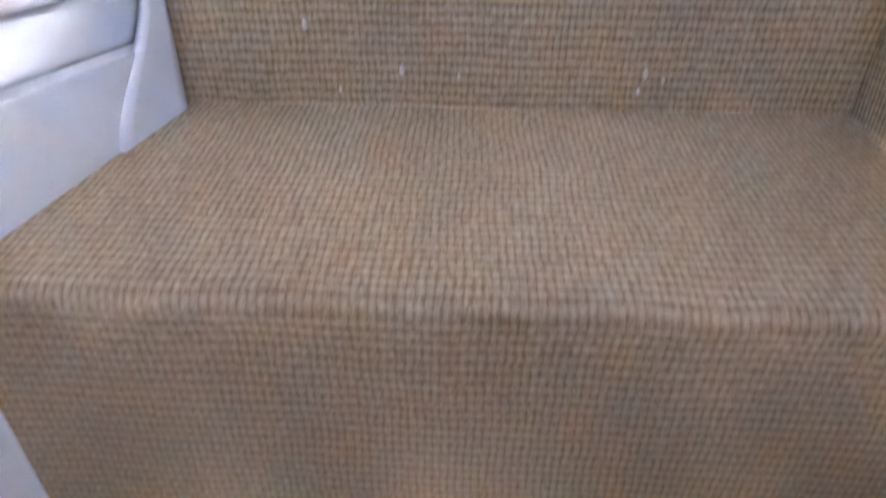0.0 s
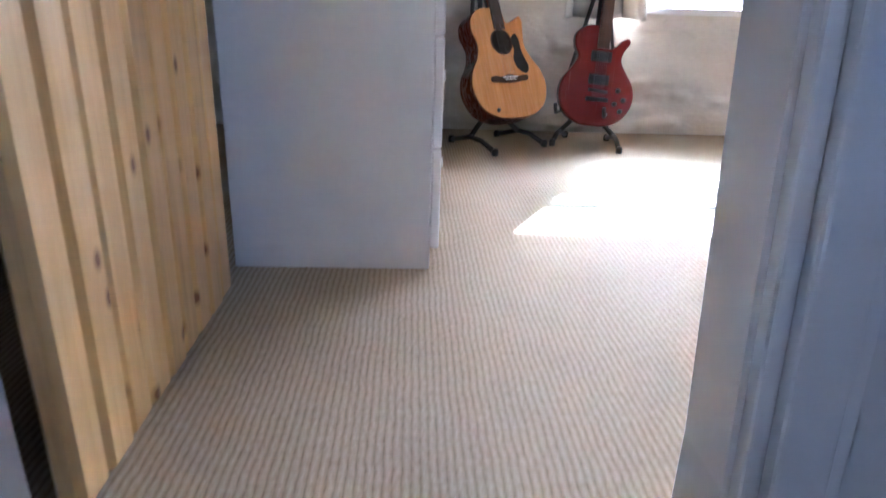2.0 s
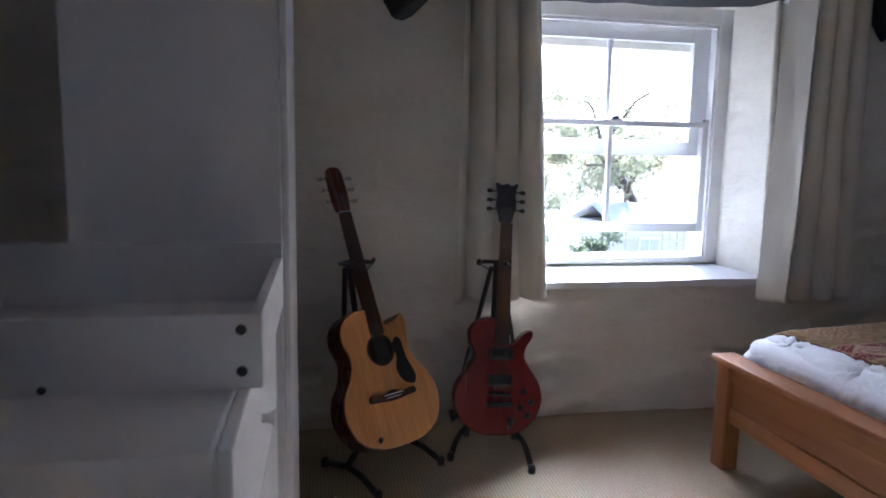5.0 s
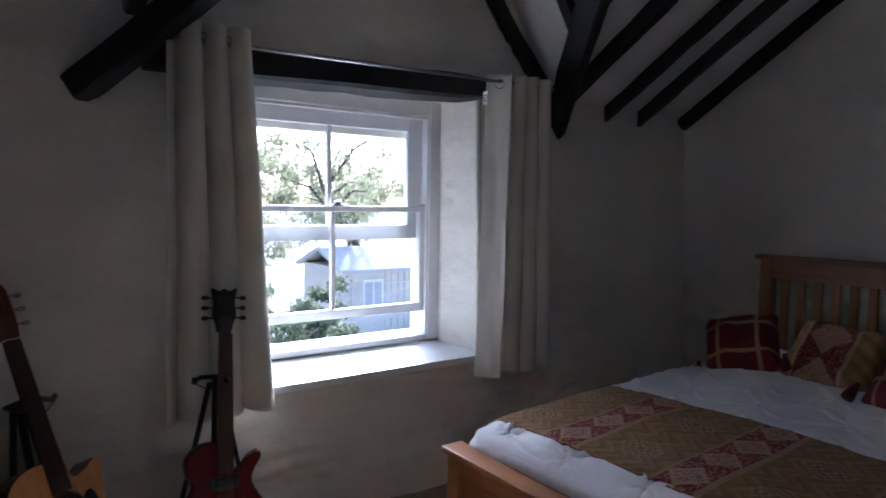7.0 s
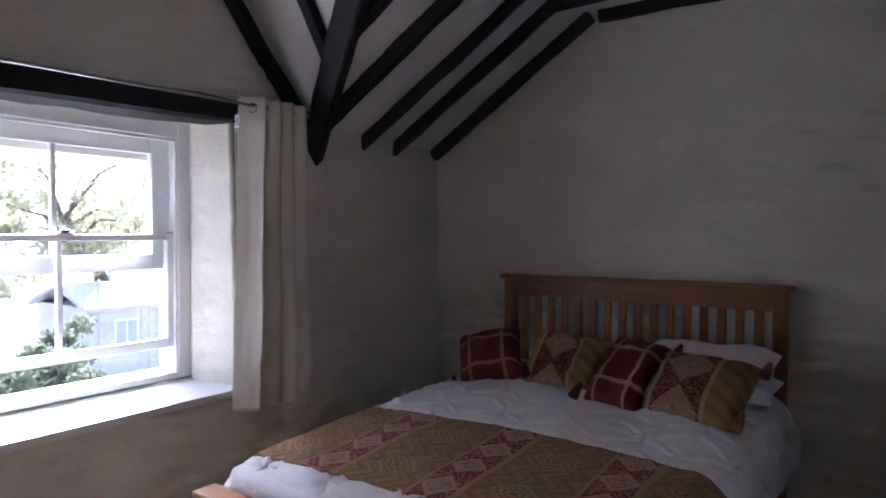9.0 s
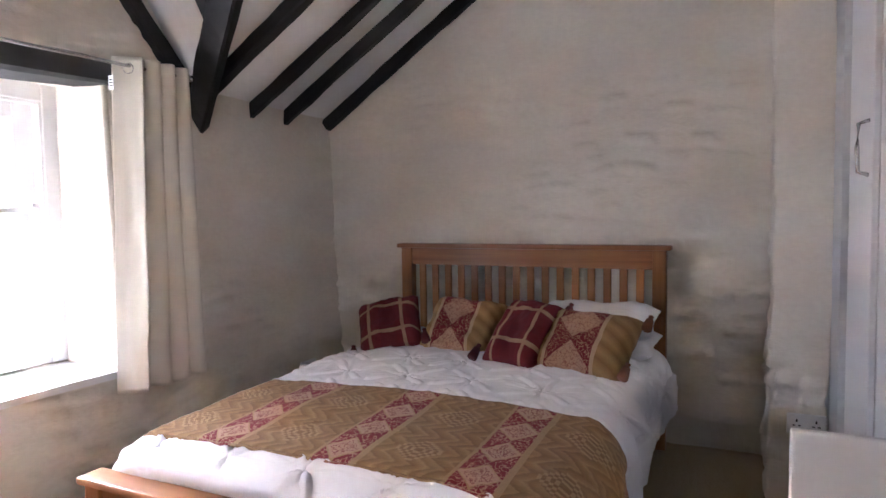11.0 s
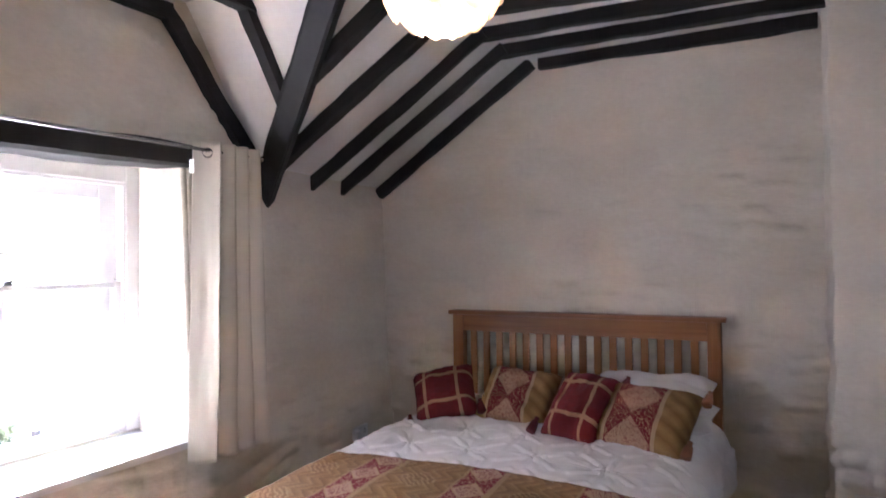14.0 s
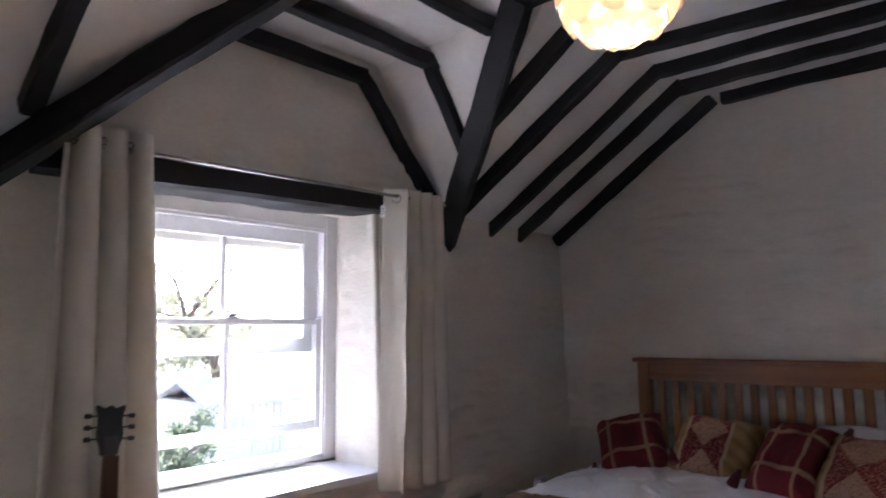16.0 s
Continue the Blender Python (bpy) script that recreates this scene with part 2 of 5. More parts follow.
def sheet(fn, nu, nv, thick=0.0):
    """A grid surface fn(u, v), closed to a thickness along its normals."""
    bm = bmesh.new()
    g = [[bm.verts.new(fn(i / nu, j / nv)) for j in range(nv + 1)] for i in range(nu + 1)]
    for i in range(nu):
        for j in range(nv):
            bm.faces.new((g[i][j], g[i + 1][j], g[i + 1][j + 1], g[i][j + 1]))
    if thick:
        bm.normal_update()
        low = [[bm.verts.new(g[i][j].co - g[i][j].normal * thick) for j in range(nv + 1)] for i in range(nu + 1)]
        for i in range(nu):
            for j in range(nv):
                bm.faces.new((low[i][j], low[i][j + 1], low[i + 1][j + 1], low[i + 1][j]))
        for i in range(nu):
            bm.faces.new((g[i][0], low[i][0], low[i + 1][0], g[i + 1][0]))
            bm.faces.new((g[i][nv], g[i + 1][nv], low[i + 1][nv], low[i][nv]))
        for j in range(nv):
            bm.faces.new((g[0][j], g[0][j + 1], low[0][j + 1], low[0][j]))
            bm.faces.new((g[nu][j], low[nu][j], low[nu][j + 1], g[nu][j + 1]))
    return bm


def rough_beam(a, b, wide, deep, side, seed=0, wob=0.006):
    """A hand-hewn beam from a to b; side is the way its width lies."""
    a, b = Vector(a), Vector(b)
    d = (b - a).normalized()
    s = (Vector(side) - d * Vector(side).dot(d)).normalized()
    up = s.cross(d).normalized()
    n = max(4, int((b - a).length / 0.07))
    bm = bmesh.new()
    rings = []
    cut = 0.22
    shape = [(-1, -1 + cut), (-1 + cut, -1), (1 - cut, -1), (1, -1 + cut), (1, 1 - cut), (1 - cut, 1), (-1 + cut, 1), (-1, 1 - cut)]
    for i in range(n + 1):
        c = a.lerp(b, i / n)
        ring = []
        for k, (p, q) in enumerate(shape):
            o = noise.noise(Vector((seed * 3.7 + k * 0.9, i * 0.45, seed))) * wob + noise.noise(Vector((seed, i * 0.14, k * 0.3))) * wob * 1.5
            ring.append(bm.verts.new(c + s * (p * (wide / 2 + o)) + up * (q * (deep / 2 + o))))
        rings.append(ring)
    for x, y in zip(rings, rings[1:]):
        for k in range(8):
            bm.faces.new((x[k], x[(k + 1) % 8], y[(k + 1) % 8], y[k]))
    bm.faces.new(rings[0][::-1])
    bm.faces.new(rings[-1])
    bmesh.ops.recalc_face_normals(bm, faces=bm.faces)
    return bm


def ease(x):
    x = min(1.0, max(0.0, x))
    return x * x * (3 - 2 * x)


def rubble(u, v, seed, amp=1.0):
    """Relief of a limewashed rubble wall: courses of long flat stones, half lost under thick paint."""
    w1 = noise.noise(Vector((u * 1.3, v * 1.9, seed)))
    w2 = noise.noise(Vector((u * 3.4 + 9, v * 5.0, seed)))
    vv = v * 14.0 + w1 * 0.8 + w2 * 0.6
    k = math.floor(vv)
    f = vv - k
    h0 = abs(noise.cell(Vector((k + 0.5, seed * 7.3, 1.5))))
    uu = u * (3.6 + 4.5 * h0) + h0 * 17 + w2 * 0.35
    j = math.floor(uu)
    g = uu - j
    h = abs(noise.cell(Vector((k + 0.5, j + 0.5, seed * 5 + 2.5))))
    edge = ease(f / 0.30) * ease((1 - f) / 0.42) * ease(g / 0.16) * ease((1 - g) / 0.16)
    bare = min(1.0, max(0.16, noise.noise(Vector((u * 0.9 + 4, v * 1.1, seed * 2))) * 1.5 + 0.62 - 0.62 * max(0.0, v - 0.9)))
    slump = noise.noise(Vector((u * 0.9, v * 0.9, seed))) * 0.022 + noise.noise(Vector((u * 2.6, v * 5.5, seed + 3))) * 0.006 * (0.4 + bare)
    crack = 1 - min(1.0, abs(noise.noise(Vector((u * 1.7, v * 8.0 + w1 * 1.5, seed + 8)))) / 0.05)
    fine = noise.noise(Vector((u * 13, v * 20, seed))) * 0.0022
    return amp * (edge * 0.036 * max(0.0, h - 0.42) * bare - 0.004 * crack * bare * max(0.0, w2 + 0.35) + slump + fine - 0.006)


# ---- setting: floors and stairs ----
WIN_L, WIN_R, WIN_B, WIN_T = -2.95, -1.715, 0.60, 1.85
ZC = 2.62
floor = structure("floor", box((-5.0, -2.715, -0.12), (0.2, 0.3, 0.0)), SISAL_FLOOR, "beige ribbed sisal carpet on the bedroom floor")
structure("floor_alcove", box((-2.55, -3.45, -0.12), (0.2, -2.716, 0.0)), SISAL, "beige sisal carpet in the wardrobe recess")


def nosed(x0, x1, y_front, y_back, z, drop, slope):
    """Carpeted step with a soft rounded nosing: tread and riser."""
    prof = [(y_back, z + slope)]
    r = 0.022
    for k in range(7):
        a = math.pi / 2 * k / 6
        prof.append((y_front + r - r * math.sin(a), z - r + r * math.cos(a)))
    prof += [(y_front + 0.004, z - 0.05), (y_front + 0.012, z - drop)]
    n = 40

    def fn(i, j):
        k = round(j * (len(prof) - 1))
        y, zz = prof[k]
        x = x0 + (x1 - x0) * i
        o = noise.noise(Vector((x * 5, y * 3, zz * 4))) * 0.004
        return (x, y + o, zz + (o if k else 0))
    return fn, n, len(prof) - 1


def step(name, x0, x1, y_front, y_back, z, drop, label, slope=0.0):
    fn, n, m = nosed(x0, x1, y_front, y_back, z, drop, slope)
    tread = structure(name, sheet(lambda i, j: fn(i, j * 7 / m), n, 7), SISAL, label, True)
    riser = part("riser", sheet(lambda i, j: fn(i, (7 + j * (m - 7)) / m), n, m - 7), SISAL_UP, tread, "", True)
    core = part("step_core", box((x0, y_front + 0.03, z - drop - 0.04), (x1, y_back, z - 0.012)), SISAL_UP, tread)
    return tread


X_L, X_R = -4.75, -3.40
landing = step("landing", -4.44, X_R, -2.915, -2.716, 0.0, 0.225, "sisal-carpeted top step before the bedroom door")
step("stair_tread_1", X_L, X_R, -3.308, -2.88, -0.235, 0.325, "sisal-carpeted stair sloping to a worn rounded nosing", 0.042)
step("stair_tread_2", X_L, X_R, -3.53, -3.29, -0.56, 0.25, "sisal-carpeted stair with a worn rounded nosing")
structure("stair_floor", box((-5.25, -5.1, -0.92), (-3.3, -3.45, -0.80)), SISAL, "sisal-carpeted foot of the stairs")
structure("landing_side", box((X_R, -5.0, -0.12), (-2.6, -2.716, -0.003), 0.012), SISAL, "sisal-carpeted landing beside the stairs")
structure("landing_edge", box((X_R + 0.002, -4.99, -0.87), (X_R + 0.2, -2.75, -0.1)), SISAL_SIDE, "sisal-carpeted side of the landing")
TUFT = surface("pulled_fibre", (0.52, 0.44, 0.32), (0.70, 0.62, 0.48), 0.95, 60.0, 200.0)
for x, z, r in ((-4.13, -0.085, 0.007), (-4.006, -0.143, 0.006), (-3.93, -0.15, 0.004), (-3.684, -0.141, 0.007), (-3.66, -0.15, 0.005), (-3.69, -0.165, 0.005), (-4.09, -0.17, 0.004)):
    part("pulled_tuft", lathe(bmesh.new(), [(r * 0.25, -r * 1.1), (r * 0.6, -r * 0.4), (r * 0.5, r * 0.6), (r * 0.2, r * 1.2)], 8, (x, -2.914, z)), TUFT, landing, "", True)
brass = thing("threshold_strip", "worn brass threshold strip across the doorway", "threshold strip")
part("strip", box((-4.245, -2.735, -0.001), (-3.562, -2.700, 0.007), 0.003), BRASS, brass)
for k in range(5):
    part("screw", lathe(bmesh.new(), [(0.006, 0), (0.005, 0.002)], 10, (-4.16 + 0.135 * k, -2.717, 0.006)), STEEL, brass)

# ---- setting: walls ----


def grid_wall(name, us, vs, fn, hole, back, material, label):
    """A wall as a relief grid with a hole through it, closed at the back."""
    bm = bmesh.new()
    f, g = {}, {}
    for i, u in enumerate(us):
        for j, v in enumerate(vs):
            f[i, j], g[i, j] = bm.verts.new(fn(u, v)), bm.verts.new(back(u, v))
    solid = {}
    for i in range(len(us) - 1):
        for j in range(len(vs) - 1):
            u, v = (us[i] + us[i + 1]) / 2, (vs[j] + vs[j + 1]) / 2
            solid[i, j] = not hole(u, v)
    for (i, j), s in solid.items():
        if not s:
            continue
        bm.faces.new((f[i, j], f[i + 1, j], f[i + 1, j + 1], f[i, j + 1]))
        bm.faces.new((g[i, j], g[i, j + 1], g[i + 1, j + 1], g[i + 1, j]))
        for di, dj, a, b in ((-1, 0, (i, j + 1), (i, j)), (1, 0, (i + 1, j), (i + 1, j + 1)), (0, -1, (i, j), (i + 1, j)), (0, 1, (i + 1, j + 1), (i, j + 1))):
            if not solid.get((i + di, j + dj), False):
                bm.faces.new((f[a], g[a], g[b], f[b]))
    loose = [x for x in bm.verts if not x.link_faces]
    bmesh.ops.delete(bm, geom=loose, context="VERTS")
    bmesh.ops.recalc_face_normals(bm, faces=bm.faces)
    return structure(name, bm, material, label, True)


def cuts(a, b, pitch, *exact):
    n = round((b - a) / pitch)
    s = sorted([a + (b - a) * k / n for k in range(n + 1)] + list(exact))
    out = [s[0]]
    for q in s[1:]:
        if q - out[-1] > pitch * 0.35 or q in exact:
            if q in exact and q - out[-1] <= pitch * 0.35 and out[-1] not in exact:
                out[-1] = q
            else:
                out.append(q)
    return out


def lean(z):
    return -0.045 + 0.075 * min(1.0, max(0.0, z / 1.85))


def win_face(x, z):
    return (x, lean(z) - rubble(x, z, 1.3, 1.2), z)


grid_wall("wall_north", cuts(-5.0, 0.25, 0.02, WIN_L, WIN_R + 0.05), cuts(-0.1, 2.8, 0.014, WIN_B, WIN_T), win_face,
          lambda u, v: WIN_L < u < WIN_R + 0.05 and WIN_B < v < WIN_T, lambda u, v: (u, 0.398, v), STONE,
          "white-painted rough stone window wall")
# outer skin of the window wall, with a smaller opening that the window fills
grid_wall("wall_north_outer", [-5.2, -2.90, -1.765, 0.5], [-2.7, 0.62, 1.68, 3.2], lambda u, v: (u, 0.40, v),
          lambda u, v: -2.9 < u < -1.765 and 0.62 < v < 1.68, lambda u, v: (u, 0.50, v), STONE, "outer face of the stone wall")


def reveal(name, x, way):
    def fn(u, v):
        y, z = 0.0 + u * 0.252, WIN_B + (WIN_T - WIN_B + 0.02) * v
        e = min(1.0, u * 5, (1 - u) * 4)
        splay_in = 0.062 * (1 - u) if way < 0 else 0.0
        return (x + splay_in + way * (0.012 + rubble(y * 2.5 + 3, z, 4.1, 1.3) * 0.9 * max(0.25, e)), lean(z) * (1 - u) + y, z)
    bm = sheet(fn, 14, 60, 0.03)
    bmesh.ops.recalc_face_normals(bm, faces=bm.faces)
    structure(name, bm, STONE, "white-painted rough stone window reveal", True)


reveal("reveal_east", WIN_R, -1)
reveal("reveal_west", WIN_L, 1)


def east_face(y, z):
    return (0.012 - rubble(y + 7, z, 2.2, 1.25), y, z)


grid_wall("wall_east", cuts(-2.75, 0.26, 0.02), cuts(-0.1, 2.8, 0.014), east_face, lambda u, v: False,
          lambda u, v: (0.25, u, v), STONE, "white-painted rough stone wall behind the bed")


def pillar_skin(u, v):
    z = v * 2.72 - 0.02
    s = u * 4
    w0, w1, x0 = -2.600, -2.822, -0.545
    loop = [(0.05, w0), (x0, w0), (x0, w1), (0.05, w1)]
    if s < 1.5:
        a, b, k = loop[0], loop[1], s / 1.5
    elif s < 2.5:
        a, b, k = loop[1], loop[2], s - 1.5
    else:
        a, b, k = loop[2], loop[3], (s - 2.5) / 1.5
    x, y = a[0] + (b[0] - a[0]) * k, a[1] + (b[1] - a[1]) * k
    o = rubble(y * 1.5 + x, z, 6.4, 1.2)
    return (x - o * 0.9, y + o * 0.9 + 0.01 * noise.noise(Vector((z * 5, 3, 1))), z)


structure("stone_pier", sheet(pillar_skin, 90, 190), STONE, "white-painted rough stone pier beside the bed", True)

structure("wall_west", box((-5.0, -2.9, -0.1), (-4.9, 0.2, 2.8)), SMOOTH, "plain white wall")
DOOR_L, DOOR_R, DOOR_H = -4.315, -3.555, 1.98
for nm, lo, hi in (("wall_south_1", (-5.35, -2.793, -0.9), (DOOR_L, -2.70, 2.8)), ("wall_south_2", (DOOR_R, -2.793, 0.0), (-2.55, -2.70, 2.8)),
                   ("wall_south_3", (DOOR_L, -2.793, DOOR_H), (DOOR_R, -2.70, 2.8)), ("wall_alcove_side", (-2.65, -3.45, -0.1), (-2.55, -2.793, 2.8)),
                   ("wall_alcove_back", (-2.55, -3.55, -0.1), (0.25, -3.45, 2.8)), ("wall_alcove_east", (0.1, -3.45, -0.1), (0.25, -2.74, 2.8)),
                   ("wall_stair_west", (-5.35, -5.1, -0.95), (-5.25, -2.90, 2.8)), ("wall_stair_back", (-5.35, -5.2, -0.95), (-2.5, -5.1, 2.8)),
                   ("wall_landing_low", (-2.65, -5.1, -0.1), (-2.55, -3.55, 1.2)), ("wall_landing_high", (-2.65, -5.1, 1.9), (-2.55, -3.55, 2.8)),
                   ("wall_landing_a", (-2.65, -5.1, 1.2), (-2.55, -4.7, 1.9)), ("wall_landing_b", (-2.65, -4.1, 1.2), (-2.55, -3.55, 1.9))):
    structure(nm, box(lo, hi), SMOOTH, "plain white painted wall")
structure("skirting", box((-3.485, -2.815, 0.0), (-2.66, -2.793, 0.105), 0.006), GLOSS, "white gloss skirting board on the landing")


def architrave(name, x_in, x_out, way):
    """Moulded door casing: stepped rounded fillets."""
    bm = bmesh.new()
    w = x_out - x_in
    for a, b, d in ((0.0, 0.22, 0.020), (0.22, 0.80, 0.034), (0.80, 1.0, 0.026)):
        lo, hi = sorted((x_in + w * a, x_in + w * b))
        block(bm, (lo, -2.793 - d, -0.005), (hi, -2.790, DOOR_H + 0.07), 0.006, 3)
    structure(name, plumb_off(bm) if way > 0 else bm, GLOSS, "white gloss moulded door casing")


def plumb_off(bm):
    """The old jamb leans into the doorway as it rises."""
    bmesh.ops.bisect_plane(bm, geom=bm.verts[:] + bm.edges[:] + bm.faces[:], plane_co=(0, 0, 0.95), plane_no=(0, 0, 1))
    for v in bm.verts:
        v.co.x += 0.020 - 0.056 * min(0.95, max(0.0, v.co.z))
    return bm


architrave("door_casing_1", DOOR_R - 0.004, DOOR_R + 0.095, 1)
architrave("door_casing_2", DOOR_L + 0.004, DOOR_L - 0.066, -1)
structure("door_casing_3", box((DOOR_L - 0.06, -2.83, DOOR_H), (DOOR_R + 0.07, -2.793, DOOR_H + 0.07), 0.006), GLOSS, "white gloss door head casing")
structure("door_lining_1", box((DOOR_L - 0.012, -2.795, 0.0), (DOOR_L + 0.012, -2.698, DOOR_H), 0.004), GLOSS, "white gloss door lining")
structure("door_lining_2", plumb_off(box((DOOR_R - 0.012, -2.795, 0.0), (DOOR_R + 0.06, -2.698, DOOR_H), 0.004)), GLOSS, "white gloss door lining, leaning slightly")

# stair string with rounded cap along the west wall, which splays out as it goes down


def splay(bm):
    for v in bm.verts:
        v.co.x += min(0.0, v.co.y + 2.93) * 0.24
    return bm


structure("wall_stair_splay", splay(box((-4.46, -5.09, -0.9), (-4.345, -2.93, 2.79))), SMOOTH, "plain white stair wall")
structure("wall_stair_end", box((-4.46, -2.93, -0.3), (-4.345, -2.794, 2.79)), SMOOTH, "plain white stair wall")
structure("stair_string", splay(box((-4.345, -5.0, -0.92), (-4.308, -2.93, -0.105), 0.006)), GLOSS, "white gloss stair string")
structure("stair_string_upper", splay(box((-4.345, -5.0, -0.1), (-4.338, -2.93, -0.03))), GLOSS, "white gloss panel above the stair string")
bm = tube(bmesh.new(), [(-4.335, -5.0, -0.02), (-4.335, -3.4, -0.02), (-4.335, -2.95, -0.014), (-4.335, -2.925, -0.016)], [0.02, 0.02, 0.02, 0.012], 14)
structure("stair_cap", splay(bm), GLOSS, "rounded white gloss capping rail", True)


def scroll(u, v):
    s = (1 - math.cos(math.pi * v)) / 2
    return (-4.302, -2.925 - u * (0.03 + 0.1 * (1 - s)), -0.22 + 0.19 * v)


structure("stair_scroll", splay(sheet(scroll, 6, 12, -0.012)), GLOSS, "curved white gloss end of the stair string", True)

# ---- setting: ceiling ----


def zs(y):
    return 1.915 + 0.66 * (0.03 - y)


YK = 0.03 - (ZC - 1.915) / 0.66
XR, XL = -1.67, -2.508
NB = 0.2
XVR, XVL = -1.116 - (zs(NB) - 1.79) / 1.498, -3.40 + (zs(NB) - 1.79) / 0.93
bm = bmesh.new()
polys = [
    [(0.2, YK, ZC), (-5.4, YK, ZC), (-5.4, -5.2, ZC), (0.2, -5.2, ZC)],
    [(XR, NB, ZC), (XL, NB, ZC), (XL, YK, ZC), (XR, YK, ZC)],
    [(0.2, NB, zs(NB)), (XVR, NB, zs(NB)), (XR, YK, ZC), (0.2, YK, ZC)],
    [(XVL, NB, zs(NB)), (-5.0, NB, zs(NB)), (-5.0, YK, ZC), (XL, YK, ZC)],
    [(XVR, NB, zs(NB)), (XR, NB, ZC), (XR, YK, ZC)],
    [(XL, NB, ZC), (XVL, NB, zs(NB)), (XL, YK, ZC)],
]
for poly in polys:
    lo = [bm.verts.new(p) for p in poly]
    hi = [bm.verts.new((p[0], p[1], p[2] + 0.12)) for p in poly]
    bm.faces.new(lo[::-1])
    bm.faces.new(hi)
    for k in range(len(lo)):
        bm.faces.new((lo[k], lo[(k + 1) % len(lo)], hi[(k + 1) % len(lo)], hi[k]))
bmesh.ops.recalc_face_normals(bm, faces=bm.faces)
structure("ceiling", bm, PLASTER, "white plaster ceiling, sloping under the roof")


def beam(name, a, b, wide, deep, side, seed, label):
    return tagged(structure(name, rough_beam(a, b, wide, deep, side, seed), BEAM, label), category="beam")


RAFT = "black-painted hand-hewn rafter on the sloping ceiling"
JOIST = "black-painted hand-hewn ceiling joist"


def zb(y):
    return 1.845 + 0.66 * (0.03 - y) + 0.025


# rafters on the main slope: foot x, kink x, width
for k, (xf, yf, xk, yk, wd) in enumerate(((-0.04, 0.04, -0.02, -1.08, 0.05), (-0.44, 0.07, -0.395, -1.06, 0.05), (-0.755, 0.10, -0.685, -1.06, 0.036), (-1.15, 0.06, -1.07, -1.05, 0.062), (-1.45, -0.45, -1.45, -1.04, 0.062))):
    beam("rafter_%d" % (k + 1), (xf, yf, zb(yf)), (xk, yk, zb(yk)), wd, 0.075, (1, 0, 0), k + 1, RAFT)
for k, (xf, yf) in enumerate(((-3.25, -0.12), (-3.70, 0.06), (-4.15, 0.06), (-4.6, 0.06))):
    beam("rafter_%d" % (k + 6), (xf, yf, zb(yf)), (xf + 0.04, -1.08, zb(-1.08)), 0.06, 0.075, (1, 0, 0), k + 11, RAFT)
for k, (xa, xb, ya, yb, wd) in enumerate(((-0.02, -0.02, -1.13, -2.60, 0.055), (-0.37, -0.275, -0.97, -3.4, 0.06), (-0.675, -0.52, -0.92, -3.4, 0.055), (-1.03, -0.61, -0.92, -3.4, 0.065), (-1.44, -1.30, -0.84, -3.4, 0.065),
                                          (-1.74, -1.75, -0.98, -3.4, 0.06), (-2.2, -2.2, -0.75, -2.69, 0.06), (-2.7, -2.7, -0.9, -2.69, 0.06), (-3.2, -3.2, -1.02, -2.69, 0.06), (-3.65, -3.65, -1.02, -2.69, 0.06), (-4.1, -4.1, -1.02, -2.69, 0.06), (-4.55, -4.55, -1.02, -2.69, 0.06))):
    beam("joist_%d" % (k + 1), (xa, ya, 2.59), (xb, yb, 2.59), wd, 0.07, (1, 0, 0), k + 21, JOIST)
beam("valley_beam_1", (-1.116, 0.09, 1.72), (-1.76, -0.96, 2.60), 0.085, 0.12, (1, 0.6, 0), 41, "heavy black-painted valley beam beside the window")
beam("valley_beam_2", (-3.40, 0.05, 1.71), (-2.48, -0.86, 2.58), 0.10, 0.10, (1, -0.9, 0), 42, "heavy black-painted valley beam beside the window")
# dormer frames parallel to the window wall
for k, (y, xk, zk, xe, ze, xs) in enumerate(((0.0, -1.80, 2.53, -1.16, 1.80, -2.62), (-0.33, -1.63, 2.555, -1.36, 2.13, -2.62))):
    beam("dormer_collar_%d" % (k + 1), (xs, y, zk + 0.01), (xk + 0.02, y, zk), 0.07, 0.075, (0, 1, 0), 51 + k, "black-painted dormer ceiling beam")
    beam("dormer_rafter_%d" % (k + 1), (xk, y, zk), (xe, y, ze), 0.06, 0.075, (0, 1, 0), 53 + k, "black-painted dormer rafter")
beam("dormer_collar_3", (-2.55, -0.74, 2.585), (-1.66, -0.74, 2.585), 0.06, 0.07, (0, 1, 0), 56, "black-painted dormer ceiling beam")
beam("window_lintel", (-3.2, 0.075, 1.850), (-1.66, 0.075, 1.900), 0.22, 0.11, (0, 1, 0), 61, "thick black-painted timber lintel over the window")

# ---- window ----
GLASS, gt, gp = nodes_of("window_glass")
gp.inputs["Transmission Weight"].default_value, gp.inputs["Roughness"].default_value, gp.inputs["IOR"].default_value = 1.0, 0.0, 1.45
gp.inputs["Base Color"].default_value = (0.97, 0.99, 0.98, 1)
win = tagged(thing("window_1", "white painted timber sash window, lower sash raised a little", "window"), kind="structure")
FX0, FX1, FZ0, FZ1 = -2.935, -1.742, 0.635, 1.855
fr = bmesh.new()
for lo, hi in (((FX0, 0.25, FZ0), (FX0 + 0.075, 0.405, FZ1)), ((FX1 - 0.075, 0.25, FZ0), (FX1, 0.405, FZ1)), ((FX0 + 0.075, 0.25, FZ1 - 0.08), (FX1 - 0.075, 0.405, FZ1)), ((FX0 + 0.075, 0.252, FZ0), (FX1 - 0.075, 0.43, FZ0 + 0.03))):
    block(fr, lo, hi, 0.006)
part("window_frame", fr, GLOSS, win)
